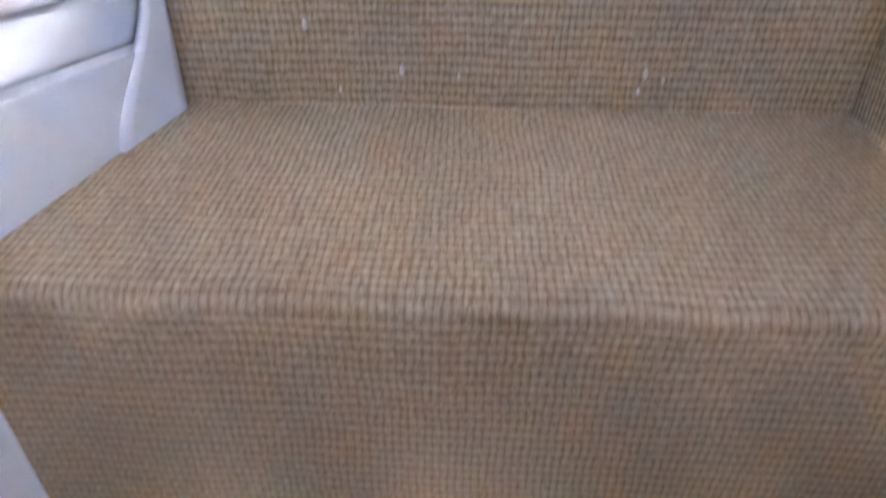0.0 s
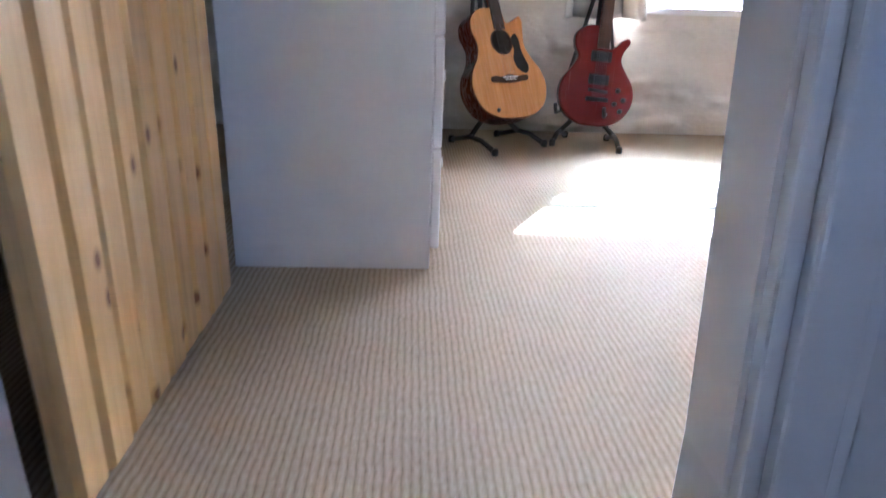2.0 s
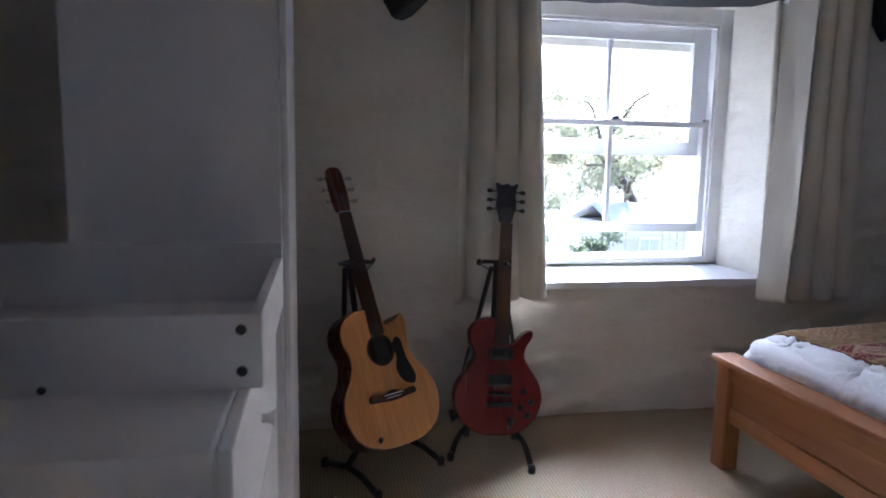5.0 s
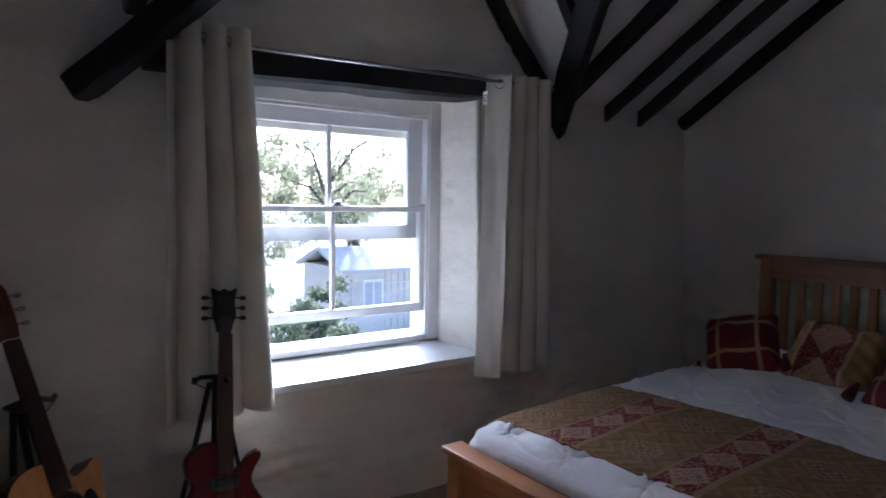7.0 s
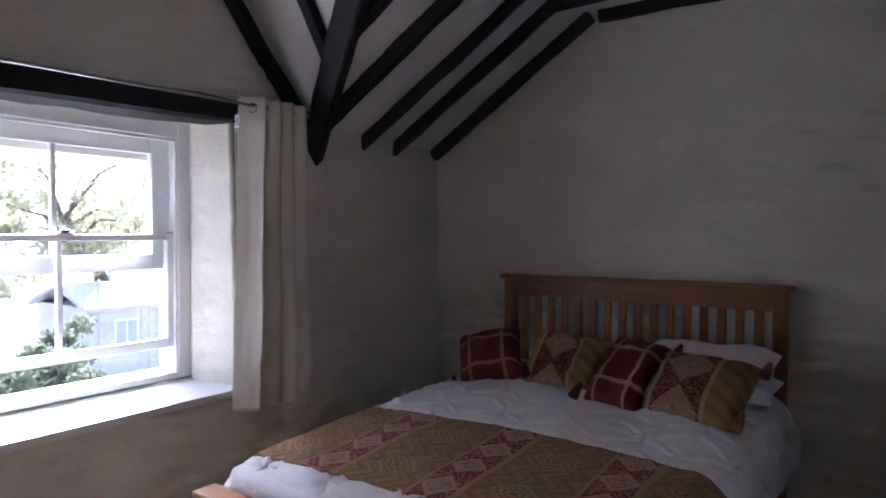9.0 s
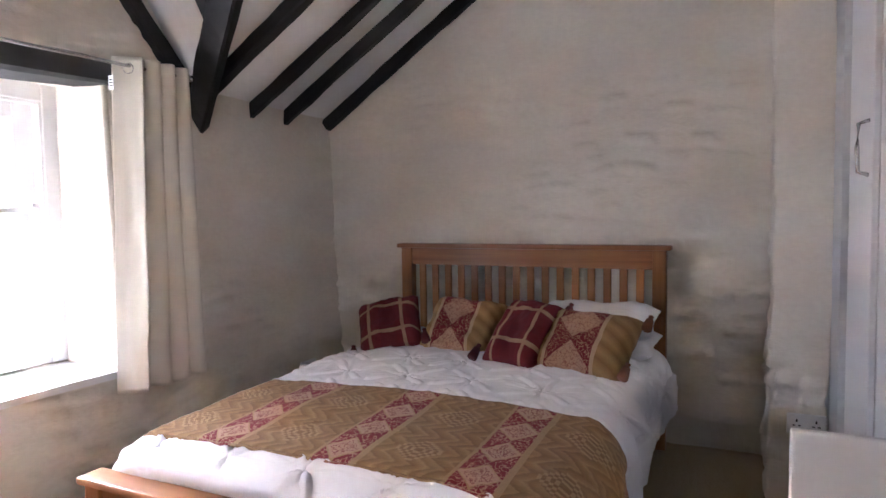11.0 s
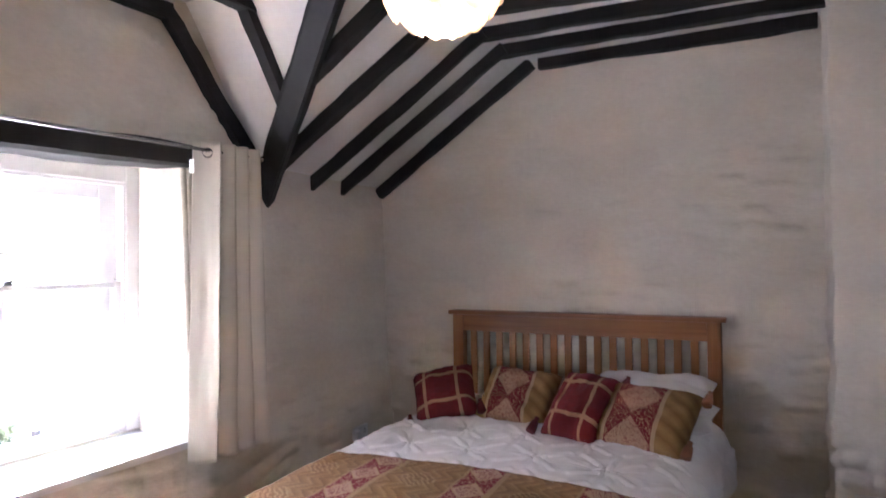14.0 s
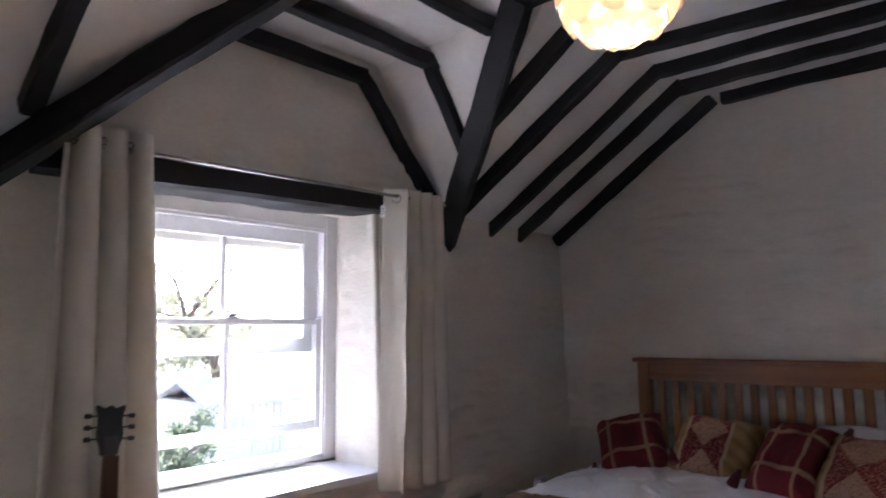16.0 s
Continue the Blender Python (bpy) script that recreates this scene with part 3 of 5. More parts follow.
for x0, x1 in ((FX0 + 0.068, FX0 + 0.088), (FX1 - 0.088, FX1 - 0.068)):
    part("staff_bead", box((x0, 0.255, FZ0 + 0.03), (x1, 0.272, FZ1 - 0.07), 0.004), GLOSS, win)
part("staff_bead", box((FX0 + 0.07, 0.255, FZ1 - 0.095), (FX1 - 0.07, 0.272, FZ1 - 0.075), 0.004), GLOSS, win)


def sash(name, y, x0, x1, z0, z1, top, bottom, stile):
    bm = bmesh.new()
    d = 0.038
    block(bm, (x0, y, z0), (x0 + stile, y + d, z1), 0.004)
    block(bm, (x1 - stile, y, z0), (x1, y + d, z1), 0.004)
    block(bm, (x0 + stile, y, z0), (x1 - stile, y + d, z0 + bottom), 0.004)
    block(bm, (x0 + stile, y, z1 - top), (x1 - stile, y + d, z1), 0.004)
    s = part(name, bm, GLOSS, win)
    mid = -2.335
    part("glazing_bar", box((mid - 0.011, y + 0.006, z0 + bottom), (mid + 0.011, y + 0.032, z1 - top), 0.004), GLOSS, s)
    for a, b in ((x0 + stile, mid - 0.011), (mid + 0.011, x1 - stile)):
        g = part("pane", box((a - 0.003, y + 0.018, z0 + bottom - 0.003), (b + 0.003, y + 0.021, z1 - top + 0.003)), GLASS, s)
        g.visible_shadow = False
    return s


low = sash("lower_sash", 0.275, -2.862, -1.812, 0.785, 1.322, 0.028, 0.045, 0.045)
up = sash("upper_sash", 0.322, -2.862, -1.812, 1.158, 1.785, 0.085, 0.072, 0.092)
lock = bmesh.new()
block(lock, (-2.34, 0.27, 1.322), (-2.28, 0.30, 1.331), 0.003)
block(lock, (-2.33, 0.276, 1.331), (-2.295, 0.292, 1.345), 0.005)
part("sash_lock", lock, STEEL, low)
part("sash_horn", box((-1.86, 0.268, 1.322), (-1.815, 0.277, 1.335), 0.002), STEEL, low)


def sill_top(u, v):
    x, y = WIN_L - 0.08 + (WIN_R - WIN_L + 0.15) * u, -0.085 + 0.345 * v
    return (x, y, 0.612 + 0.012 * v + 0.002 * noise.noise(Vector((x * 6, y * 6, 2))))


structure("window_sill", sheet(sill_top, 40, 12, 0.03), GLOSS, "deep white gloss window sill")

# curtain pole and curtains
pole = thing("curtain_pole", "thin brushed-steel curtain pole under a black lintel", "curtain pole")
part("rod", tube(bmesh.new(), [(-3.24, -0.115, 1.893), (-1.36, -0.145, 1.915)], 0.008, 12), STEEL, pole, "", True)
for x, y, z in ((-3.24, -0.115, 1.893), (-1.36, -0.145, 1.915)):
    part("finial", lathe(bmesh.new(), [(0.012, -0.014), (0.018, 0), (0.012, 0.014)], 14, (x, y, z)), STEEL, pole, "", True)
for x, y, z in ((-3.2, -0.115, 1.893), (-1.42, -0.145, 1.914)):
    part("bracket", tube(bmesh.new(), [(x, y, z - 0.008), (x, 0.02, z - 0.012), (x, 0.06, z - 0.012)], 0.006, 8), STEEL, pole)


def curtain(name, top, bottom, z_top, z_bot, folds, depth, y0, label, panel=None, seed=0.0):
    """Eyelet curtain in deep folds from x0 to x1; panel is the share that hangs edge-on as a flat leading side."""
    ob = thing(name, label, "curtain", group="window curtains")

    def fn(u, v):
        x0, x1 = top[0] + (bottom[0] - top[0]) * v, top[1] + (bottom[1] - top[1]) * v
        wav = noise.noise(Vector((u * 2.5, v * 1.6, seed)))
        if panel and u < panel:
            k = u / panel
            x = x0 + 0.080 * k + 0.010 * math.sin(math.pi * k) * (0.4 + wav)
            y = y0 - (depth * 1.9) * k
            bow = 0.010 * noise.noise(Vector((k * 3, v * 5, seed + 2)))
            x += bow * v
            ph = 0.0
        else:
            q = (u - (panel or 0.0)) / (1 - (panel or 0.0))
            ph = q * folds * 2 * math.pi + 0.5 * wav * min(1.0, q * 5)
            y = y0 - depth * 0.95 - depth * 0.95 * math.cos(ph) * (0.88 + 0.2 * wav)
            lead = 0.080 if panel else 0.0
            x = x0 + lead + (x1 - x0 - lead) * q + (0.016 + 0.010 * v) * math.sin(ph) * min(1.0, q * 6)
        y -= 0.02 * v + 0.012 * noise.noise(Vector((u * 4, v * 3, seed + 5))) * v
        x += 0.010 * noise.noise(Vector((u * 3, v * 2.2, seed + 9))) * v
        z = z_top + (z_bot - z_top) * v + (0.014 * wav + 0.008 * math.sin(ph * 0.5)) * v
        return (x, min(y, -0.03), z)
    bm = sheet(fn, 150, 70, 0.0035)
    bmesh.ops.recalc_face_normals(bm, faces=bm.faces)
    part("fabric", bm, CLOTH, ob, "", True)
    hem = sheet(lambda u, v: tuple(Vector(fn(u, 0.955 + 0.004 * v)) + Vector((0, -0.0022, 0))), 150, 1)
    part("hem_stitch", hem, CLOTH, ob, "", True)
    spots = [0.5 * panel] if panel else [(k + 0.5) / (2 * folds) for k in range(round(2 * folds) - 1)]
    for u in spots:
        p, d = Vector(fn(u, 0.035)), (Vector(fn(u + 0.01, 0.035)) - Vector(fn(u - 0.01, 0.035))).normalized()
        pts = [p + d * (0.021 * math.cos(2 * math.pi * q / 18)) + Vector((0, 0, 0.021 * math.sin(2 * math.pi * q / 18))) for q in range(18)]
        part("eyelet", tube(bmesh.new(), pts, 0.005, 6, True), STEEL, ob, "steel eyelet ring", True)
    return ob


curtain("curtain", (-3.155, -2.855), (-3.18, -2.775), 1.955, 0.55, 3.5, 0.062, -0.05, "long cream lined eyelet curtain drawn aside behind a guitar", None, 1.0)
curtain("curtain", (-1.728, -1.375), (-1.783, -1.34), 1.95, 0.525, 3.5, 0.050, -0.088, "long cream lined eyelet curtain with a flat sunlit panel", 0.24, 4.0)

tag = thing("curtain_tag", "small white fabric tag pinned to a curtain edge", "tag")
part("tag_cloth", box((-1.747, -0.118, 1.805), (-1.7455, -0.088, 1.865)), LINEN, tag)
for k in range(3):
    part("print_bar", box((-1.7478, -0.114, 1.82 + 0.012 * k), (-1.7471, -0.094, 1.824 + 0.012 * k)), STEEL, tag)

# ---- door ----
door = tagged(thing("door_1", "open pine plank door with dark knots, standing against the chest", "door"), kind="structure")
hx, hy = -4.252, -2.690
dn = 9
DW = 0.665
leaf = part("ledge", box((hx - 0.062, hy + 0.14, 0.25), (hx - 0.036, hy + DW - 0.03, 0.37), 0.004), PINE, door)
part("ledge", box((hx - 0.062, hy + 0.14, 1.6), (hx - 0.036, hy + DW - 0.03, 1.72), 0.004), PINE, door)
pw = DW / dn
pl = box((hx - 0.036, 0.0016, 0.012), (hx, pw - 0.0016, 1.965), 0.009, 1)
p0 = part("plank", pl, PINE, door)
p0.location = (0, hy, 0)
for k in range(1, dn):
    q = new("plank", p0.data)
    q.parent = door
    q.location = (0.0015 * math.sin(k * 2.1), hy + pw * k, 0)
latch = bmesh.new()
block(latch, (hx - 0.0, hy + DW - 0.075, 0.98), (hx + 0.006, hy + DW - 0.04, 1.14), 0.003)
part("latch_plate", latch, BLACK, door)

# ---- chest with changing tray ----
CX0, CX1, CY0, CY1, CH = -4.285, -3.81, -1.882, -1.10, 0.775
chest = thing("chest_of_drawers", "white chest of drawers with a raised tray on top", "chest of drawers", (0, 0, 0))
part("body", box((CX0, CY0, 0.0), (CX1 - 0.018, CY1, CH), 0.004), WHITE, chest)
for k in range(3):
    z0 = 0.05 + k * 0.242
    dr = part("drawer_front", box((CX1 - 0.017, CY0 + 0.012, z0), (CX1 + 0.004, CY1 - 0.012, z0 + 0.236), 0.004), WHITE, chest)
    part("knob", tube(bmesh.new(), [(CX1 + 0.004, (CY0 + CY1) / 2, z0 + 0.12), (CX1 + 0.014, (CY0 + CY1) / 2, z0 + 0.12), (CX1 + 0.026, (CY0 + CY1) / 2, z0 + 0.12)], [0.008, 0.008, 0.016], 14), WHITE, dr, "", True)
tray = thing("changing_tray", "white changing tray with bolted corners standing on the chest", "changing tray")
TX0, TX1, TY0, TY1, TZ0, TZ1 = -4.388, -3.787, -1.668, CY1 - 0.005, CH - 0.002, 0.888
part("front_board", box((TX0, TY0, TZ0), (TX1, TY0 + 0.018, TZ1), 0.003), WHITE, tray)
part("back_board", box((TX0, TY1 - 0.018, TZ0 + 0.003), (TX1, TY1, TZ1 + 0.035), 0.003), WHITE, tray)
part("side_board", box((TX0, TY0 + 0.018, TZ0 + 0.003), (TX0 + 0.018, TY1 - 0.018, TZ1 + 0.005), 0.003), WHITE, tray)
part("side_board", box((TX1 - 0.018, TY0 + 0.018, TZ0 + 0.003), (TX1, TY1 - 0.018, TZ1), 0.003), WHITE, tray)
part("base_board", box((TX0 + 0.018, TY0 + 0.018, CH + 0.001), (TX1 - 0.018, TY1 - 0.018, CH + 0.014)), WHITE, tray)
for x in (TX0 + 0.022, TX1 - 0.03):
    for z in (TZ0 + 0.028, TZ1 - 0.024):
        part("bolt", tube(bmesh.new(), [(x, TY0 + 0.002, z), (x, TY0 - 0.002, z), (x, TY0 - 0.004, z)], [0.008, 0.008, 0.005], 14), BLACK, tray)
part("bolt", tube(bmesh.new(), [((TX0 + TX1) / 2, TY0 + 0.002, TZ0 + 0.012), ((TX0 + TX1) / 2, TY0 - 0.003, TZ0 + 0.012)], 0.006, 12), BLACK, tray)
ward = thing("tall_cabinet", "tall plain white cabinet beside the chest", "cabinet")
part("carcass", box((-4.25, -1.08, 0.0), (-3.79, -0.66, 2.1), 0.004), WHITE, ward)
part("cabinet_door", box((-3.789, -1.078, 0.06), (-3.772, -0.662, 2.09), 0.004), WHITE, ward)

# ---- bed ----
BY0, BY1 = -0.541, -2.158
XF, XH = -2.263, -0.122
ymid = (BY0 + BY1) / 2
bed = thing("bed", "oak slatted double bed frame with a low panelled foot", "bed", (0, 0, 0))
part("top_cap", box((-0.135, BY1, 1.058), (-0.045, BY0, 1.084), 0.008), OAK_Y, bed)
for y in (BY0 - 0.025, BY1 + 0.025 + 0.07):
    part("head_post", box((-0.118, y - 0.07, 0.0), (-0.055, y, 1.058), 0.005), OAK_Z, bed)
part("head_rail", box((-0.108, BY1 + 0.095, 0.955), (-0.066, BY0 - 0.095, 1.056), 0.004), OAK_Y, bed)
part("head_rail", box((-0.108, BY1 + 0.095, 0.36), (-0.066, BY0 - 0.095, 0.46), 0.004), OAK_Y, bed)
ns = 16
for k in range(ns):
    y = BY0 - 0.115 - (BY0 - BY1 - 0.23) * (k + 0.5) / ns
    part("slat", box((-0.098, y - 0.021, 0.45), (-0.078, y + 0.021, 0.96), 0.003, 1), OAK_Z, bed)
for y in (BY0 - 0.035, BY1 + 0.035):
    part("side_rail", box((XF + 0.05, y - 0.013, 0.20), (-0.1, y + 0.013, 0.36), 0.004), OAK_X, bed)
part("foot_cap", box((XF - 0.012, BY1 - 0.005, 0.398), (XF + 0.085, BY0 + 0.005, 0.424), 0.008), OAK_Y, bed)
for y in (BY0 - 0.012, BY1 + 0.012 + 0.07):
    part("foot_post", box((XF + 0.006, y - 0.07, 0.0), (XF + 0.072, y, 0.398), 0.006), OAK_Z, bed)
part("foot_rail", box((XF + 0.02, BY1 + 0.08, 0.335), (XF + 0.056, BY0 - 0.08, 0.398), 0.004), OAK_Y, bed)
part("foot_panel", box((XF + 0.03, BY1 + 0.08, 0.24), (XF + 0.046, BY0 - 0.08, 0.337)), OAK_Y, bed)
part("foot_rail", box((XF + 0.02, BY1 + 0.08, 0.185), (XF + 0.056, BY0 - 0.08, 0.245), 0.004), OAK_Y, bed)
mat_ = thing("mattress", "thick white mattress lying on the oak bed frame", "mattress")
part("ticking", box((XF + 0.08, BY1 + 0.06, 0.30), (-0.125, BY0 - 0.06, 0.50), 0.05, 4), LINEN, mat_, "", True)


def puck(x, y):
    """Pintuck pinches on a diamond lattice, with creases that run out from them."""
    a, b = (x + 0.02) / 0.30, (y + 0.15) / 0.30
    best = (9.0, 0, 0, 0)
    for i in (math.floor(a) - 1, math.floor(a), math.floor(a) + 1, math.floor(a) + 2):
        for j in (math.floor(b) - 1, math.floor(b), math.floor(b) + 1):
            jj = j + (0.5 if i % 2 else 0.0)
            dx, dy = (a - i) * 0.30, (b - jj) * 0.30
            r = math.hypot(dx, dy)
            if r < best[0]:
                best = (r, dx, dy, i * 7 + j)
    r, dx, dy, s = best
    th = math.atan2(dy, dx)
    fade = math.exp(-r / 0.075) * min(1.0, r / 0.012)
    star = 0.0
    for m, ph in ((2, s * 1.7), (3.5, s * 0.9 + 1), (2.5, s * 2.3)):
        star += math.exp(-(math.sin(m * th + ph) * r / 0.011) ** 2)
    # a soft fold runs from pinch to pinch along the diagonals of the lattice
    fold = math.exp(-((abs(dx) - abs(dy)) / 0.014) ** 2) * min(1.0, r / 0.05)
    puff = min(1.0, r / 0.13)
    return -0.018 * math.exp(-(r / 0.022) ** 2) + 0.016 * min(1.6, star) * fade + 0.009 * fold + 0.015 * puff * puff * (3 - 2 * puff)


def bed_top(x, s):
    """Point on the bedding at x, s metres across it from the middle (positive towards the pier side)."""
    half, r = 0.66, 0.13
    t = abs(s)
    sign = 1 if s > 0 else -1
    crown = 0.495 + 0.05 * min(1.0, max(0.0, (x - XF) / 1.1)) + 0.02 * (1 - (min(t, half) / half) ** 2)
    if t < half:
        yy, z = t, crown
    elif t < half + r * 1.5708:
        a = (t - half) / r
        yy, z = half + r * math.sin(a), crown - r * (1 - math.cos(a))
    else:
        yy, z = half + r + 0.02 * math.sin((t - half) * 9 + x * 6), crown - r - (t - half - r * 1.5708)
    return Vector((x, ymid - sign * yy, z))


def duvet_at(u, v):
    x = XF + 0.085 + (-0.13 - XF - 0.085) * u
    s = -0.97 + 2.02 * v
    p = bed_top(x, s)
    end = max(0.0, 0.11 - (x - XF - 0.085)) / 0.11
    p.z -= 0.095 * (1 - math.sqrt(max(0.0, 1 - end * end)))
    cr = 1 - 3 * abs(noise.noise(Vector((x * 4 + s * 2, s * 5 - x * 1.5, 7))))
    o = puck(x, s) + 0.010 * noise.noise(Vector((x * 3.2, s * 3.2, 2))) + 0.004 * max(0.0, cr) ** 2 - 0.004
    o *= 1 - 0.7 * min(1.0, max(0.0, (x + 2.09) / 0.03)) * min(1.0, max(0.0, (-1.45 - x) / 0.03))
    if abs(s) < 0.72:
        p.z += o
    else:
        p.y -= (1 if s > 0 else -1) * o * 0.8 + 0.014 * math.sin(x * 17 + 2 * math.sin(x * 5)) * min(1, (abs(s) - 0.72) * 6) * (1 if s > 0 else -1)
    return p


duvet = thing("duvet", "white pintucked cotton duvet spread over the bed", "duvet")
part("cover", sheet(lambda u, v: duvet_at(u, v), 300, 270, 0.012), LINEN, duvet, "", True)
part("foot_seam", tube(bmesh.new(), [duvet_at(0.006, k / 80) + Vector((-0.004, 0, 0.004)) for k in range(6, 75)], 0.005, 6), LINEN, duvet, "", True)
for v in (0.02, 0.98):
    part("side_seam", tube(bmesh.new(), [duvet_at(k / 80, v) for k in range(2, 79)], 0.006, 6), LINEN, duvet, "", True)

# throw: bands of red and gold diamonds between ochre ikat bands
THROW, t, p = nodes_of("woven_throw")
sep = t.nodes.new("ShaderNodeSeparateXYZ")
tc = t.nodes.new("ShaderNodeTexCoord")
t.links.new(tc.outputs["UV"], sep.inputs[0])
U, V = sep.outputs[0], sep.outputs[1]


def tri_wave(x, period):
    return calc(t, "ABSOLUTE", calc(t, "SUBTRACT", calc(t, "FRACT", calc(t, "DIVIDE", x, period)), 0.5))


jag = calc(t, "MULTIPLY", calc(t, "SUBTRACT", noise_tex(t, coords(t, (90, 26, 90)), 1.0, 3), 0.5), 0.05)
fr_ = calc(t, "FRACT", calc(t, "DIVIDE", calc(t, "SUBTRACT", V, 0.885), 0.445))
band = calc(t, "LESS_THAN", fr_, 0.35)
edge = calc(t, "MULTIPLY", calc(t, "LESS_THAN", calc(t, "ABSOLUTE", calc(t, "SUBTRACT", calc(t, "ABSOLUTE", calc(t, "SUBTRACT", fr_, 0.175)), 0.175)), 0.025), 1.0)
across = calc(t, "ABSOLUTE", calc(t, "SUBTRACT", calc(t, "DIVIDE", fr_, 0.35), 0.5))
dia = calc(t, "ADD", calc(t, "MULTIPLY", tri_wave(U, 0.17), 1.0), calc(t, "ADD", across, jag))
fil = noise_tex(t, coords(t, (48, 48, 48)), 1.0, 1.5)
scrl = calc(t, "LESS_THAN", calc(t, "ABSOLUTE", calc(t, "SUBTRACT", fil, 0.5)), 0.035)
inside = calc(t, "LESS_THAN", dia, 0.43)
red = mix(t, noise_tex(t, coords(t, (8, 8, 8)), 1.0), (0.15, 0.012, 0.016), (0.26, 0.022, 0.028))
gold = mix(t, noise_tex(t, coords(t, (60, 60, 60)), 1.0), (0.34, 0.20, 0.095), (0.50, 0.33, 0.18))
rim_ = calc(t, "LESS_THAN", calc(t, "ABSOLUTE", calc(t, "SUBTRACT", dia, 0.43)), 0.022)
rose_ = calc(t, "MULTIPLY", calc(t, "LESS_THAN", dia, 0.33), calc(t, "LESS_THAN", calc(t, "ABSOLUTE", calc(t, "SUBTRACT", noise_tex(t, coords(t, (75, 75, 75)), 1.0, 1.0), 0.5)), 0.045))
pale = mix(t, noise_tex(t, coords(t, (60, 60, 60)), 1.0), (0.44, 0.25, 0.16), (0.56, 0.37, 0.25))
motif = mix(t, rim_, mix(t, inside, mix(t, calc(t, "MULTIPLY", scrl, 0.75), red, pale), mix(t, calc(t, "MULTIPLY", rose_, 0.75), pale, red)), gold)
chev = calc(t, "ADD", calc(t, "MULTIPLY", tri_wave(U, 0.11), 1.2), calc(t, "ADD", calc(t, "DIVIDE", V, 0.11), calc(t, "MULTIPLY", jag, 6.0)))
ik = calc(t, "FRACT", chev)
och = ramp(t, ik, [(0.0, (0.20, 0.105, 0.04)), (0.35, (0.33, 0.19, 0.075)), (0.5, (0.42, 0.27, 0.12)), (0.62, (0.24, 0.13, 0.05)), (0.9, (0.36, 0.215, 0.09))])
och = mix(t, calc(t, "MULTIPLY", noise_tex(t, coords(t, (5, 5, 5)), 1.0), 0.5), och, (0.27, 0.155, 0.06))
def stepped(x, size):
    return calc(t, "MULTIPLY", calc(t, "FLOOR", calc(t, "DIVIDE", x, size)), size)


lob = calc(t, "ADD", stepped(calc(t, "MULTIPLY", calc(t, "ABSOLUTE", calc(t, "SUBTRACT", fr_, 0.675)), 0.445), 0.0125), stepped(calc(t, "MULTIPLY", tri_wave(U, 0.30), 0.30), 0.0125))
lob_in = calc(t, "LESS_THAN", lob, 0.07)
lob_ring = calc(t, "GREATER_THAN", calc(t, "FRACT", calc(t, "DIVIDE", calc(t, "ADD", lob, 0.001), 0.025)), 0.45)
och = mix(t, calc(t, "MULTIPLY", lob_in, 0.7), och, mix(t, lob_ring, (0.22, 0.115, 0.042), (0.45, 0.30, 0.15)))
colr = mix(t, edge, mix(t, band, och, motif), (0.40, 0.26, 0.13))
weave = noise_tex(t, coords(t, (330, 120, 200)), 1.0, 2)
t.links.new(mix(t, 0.35, colr, weave, "MULTIPLY"), p.inputs["Base Color"])
p.inputs["Roughness"].default_value = 0.9
bump(t, p, weave, 0.5, 0.003)


def uv_sheet(name, fn, uvfn, nu, nv, thick, material, parent, label=""):
    bm = sheet(fn, nu, nv, thick)
    lay = bm.loops.layers.uv.new("UVMap")
    bm.verts.index_update()
    per = (nu + 1) * (nv + 1)
    for f in bm.faces:
        for lp in f.loops:
            k = lp.vert.index % per
            lp[lay].uv = uvfn((k // (nv + 1)) / nu, (k % (nv + 1)) / nv)
    return part(name, bm, material, parent, label, True)


def throw_at(u, v):
    x = -2.085 + 0.635 * u + 0.012 * noise.noise(Vector((v * 6, u, 3)))
    s = -0.92 + 2.10 * v
    a = (x - XF - 0.085) / (-0.13 - XF - 0.085)
    q = bed_top(x, s)
    end = max(0.0, 0.11 - (x - XF - 0.085)) / 0.11
    o = max(puck(x, s) * 0.35, -0.003) + 0.010 * noise.noise(Vector((x * 3.2, s * 3.2, 2))) + 0.004 * noise.noise(Vector((x * 9, s * 9, 9)))
    lift = 0.020 - 0.010 * (u < 0.02)
    if abs(s) < 0.72:
        q.z += o + lift
    else:
        sg = 1 if s > 0 else -1
        k = min(1, (abs(s) - 0.72) * 6)
        q.y -= sg * (o * 0.8 + 0.012 * math.sin(x * 17 + 2 * math.sin(x * 5)) * k + 0.026 * k)
        q.z += lift * (1 - k)
    q.z -= 0.06 * (1 - math.sqrt(max(0.0, 1 - end * end)))
    return q


throw = thing("bed_throw", "patterned red and ochre woven throw laid across the duvet", "throw")
uv_sheet("hem", lambda u, v: throw_at(u * 0.012, v) + Vector((-0.002, 0, 0.002)), lambda u, v: (0.085 * u, -ymid - 0.92 + 2.10 * v), 2, 150, 0.010, THROW, throw)
uv_sheet("throw_cloth", throw_at, lambda u, v: (0.635 * u, -ymid - 0.92 + 2.10 * v), 70, 150, 0.006, THROW, throw)

# ---- cushions and pillow ----


def uvmat(name):
    m, t, p = nodes_of(name)
    c = t.nodes.new("ShaderNodeTexCoord")
    s = t.nodes.new("ShaderNodeSeparateXYZ")
    t.links.new(c.outputs["UV"], s.inputs[0])
    p.inputs["Roughness"].default_value = 0.92
    w_ = noise_tex(t, coords(t, (300, 300, 140)), 1.0, 2)
    bump(t, p, w_, 0.5, 0.002)
    return m, t, p, s.outputs[0], s.outputs[1], w_


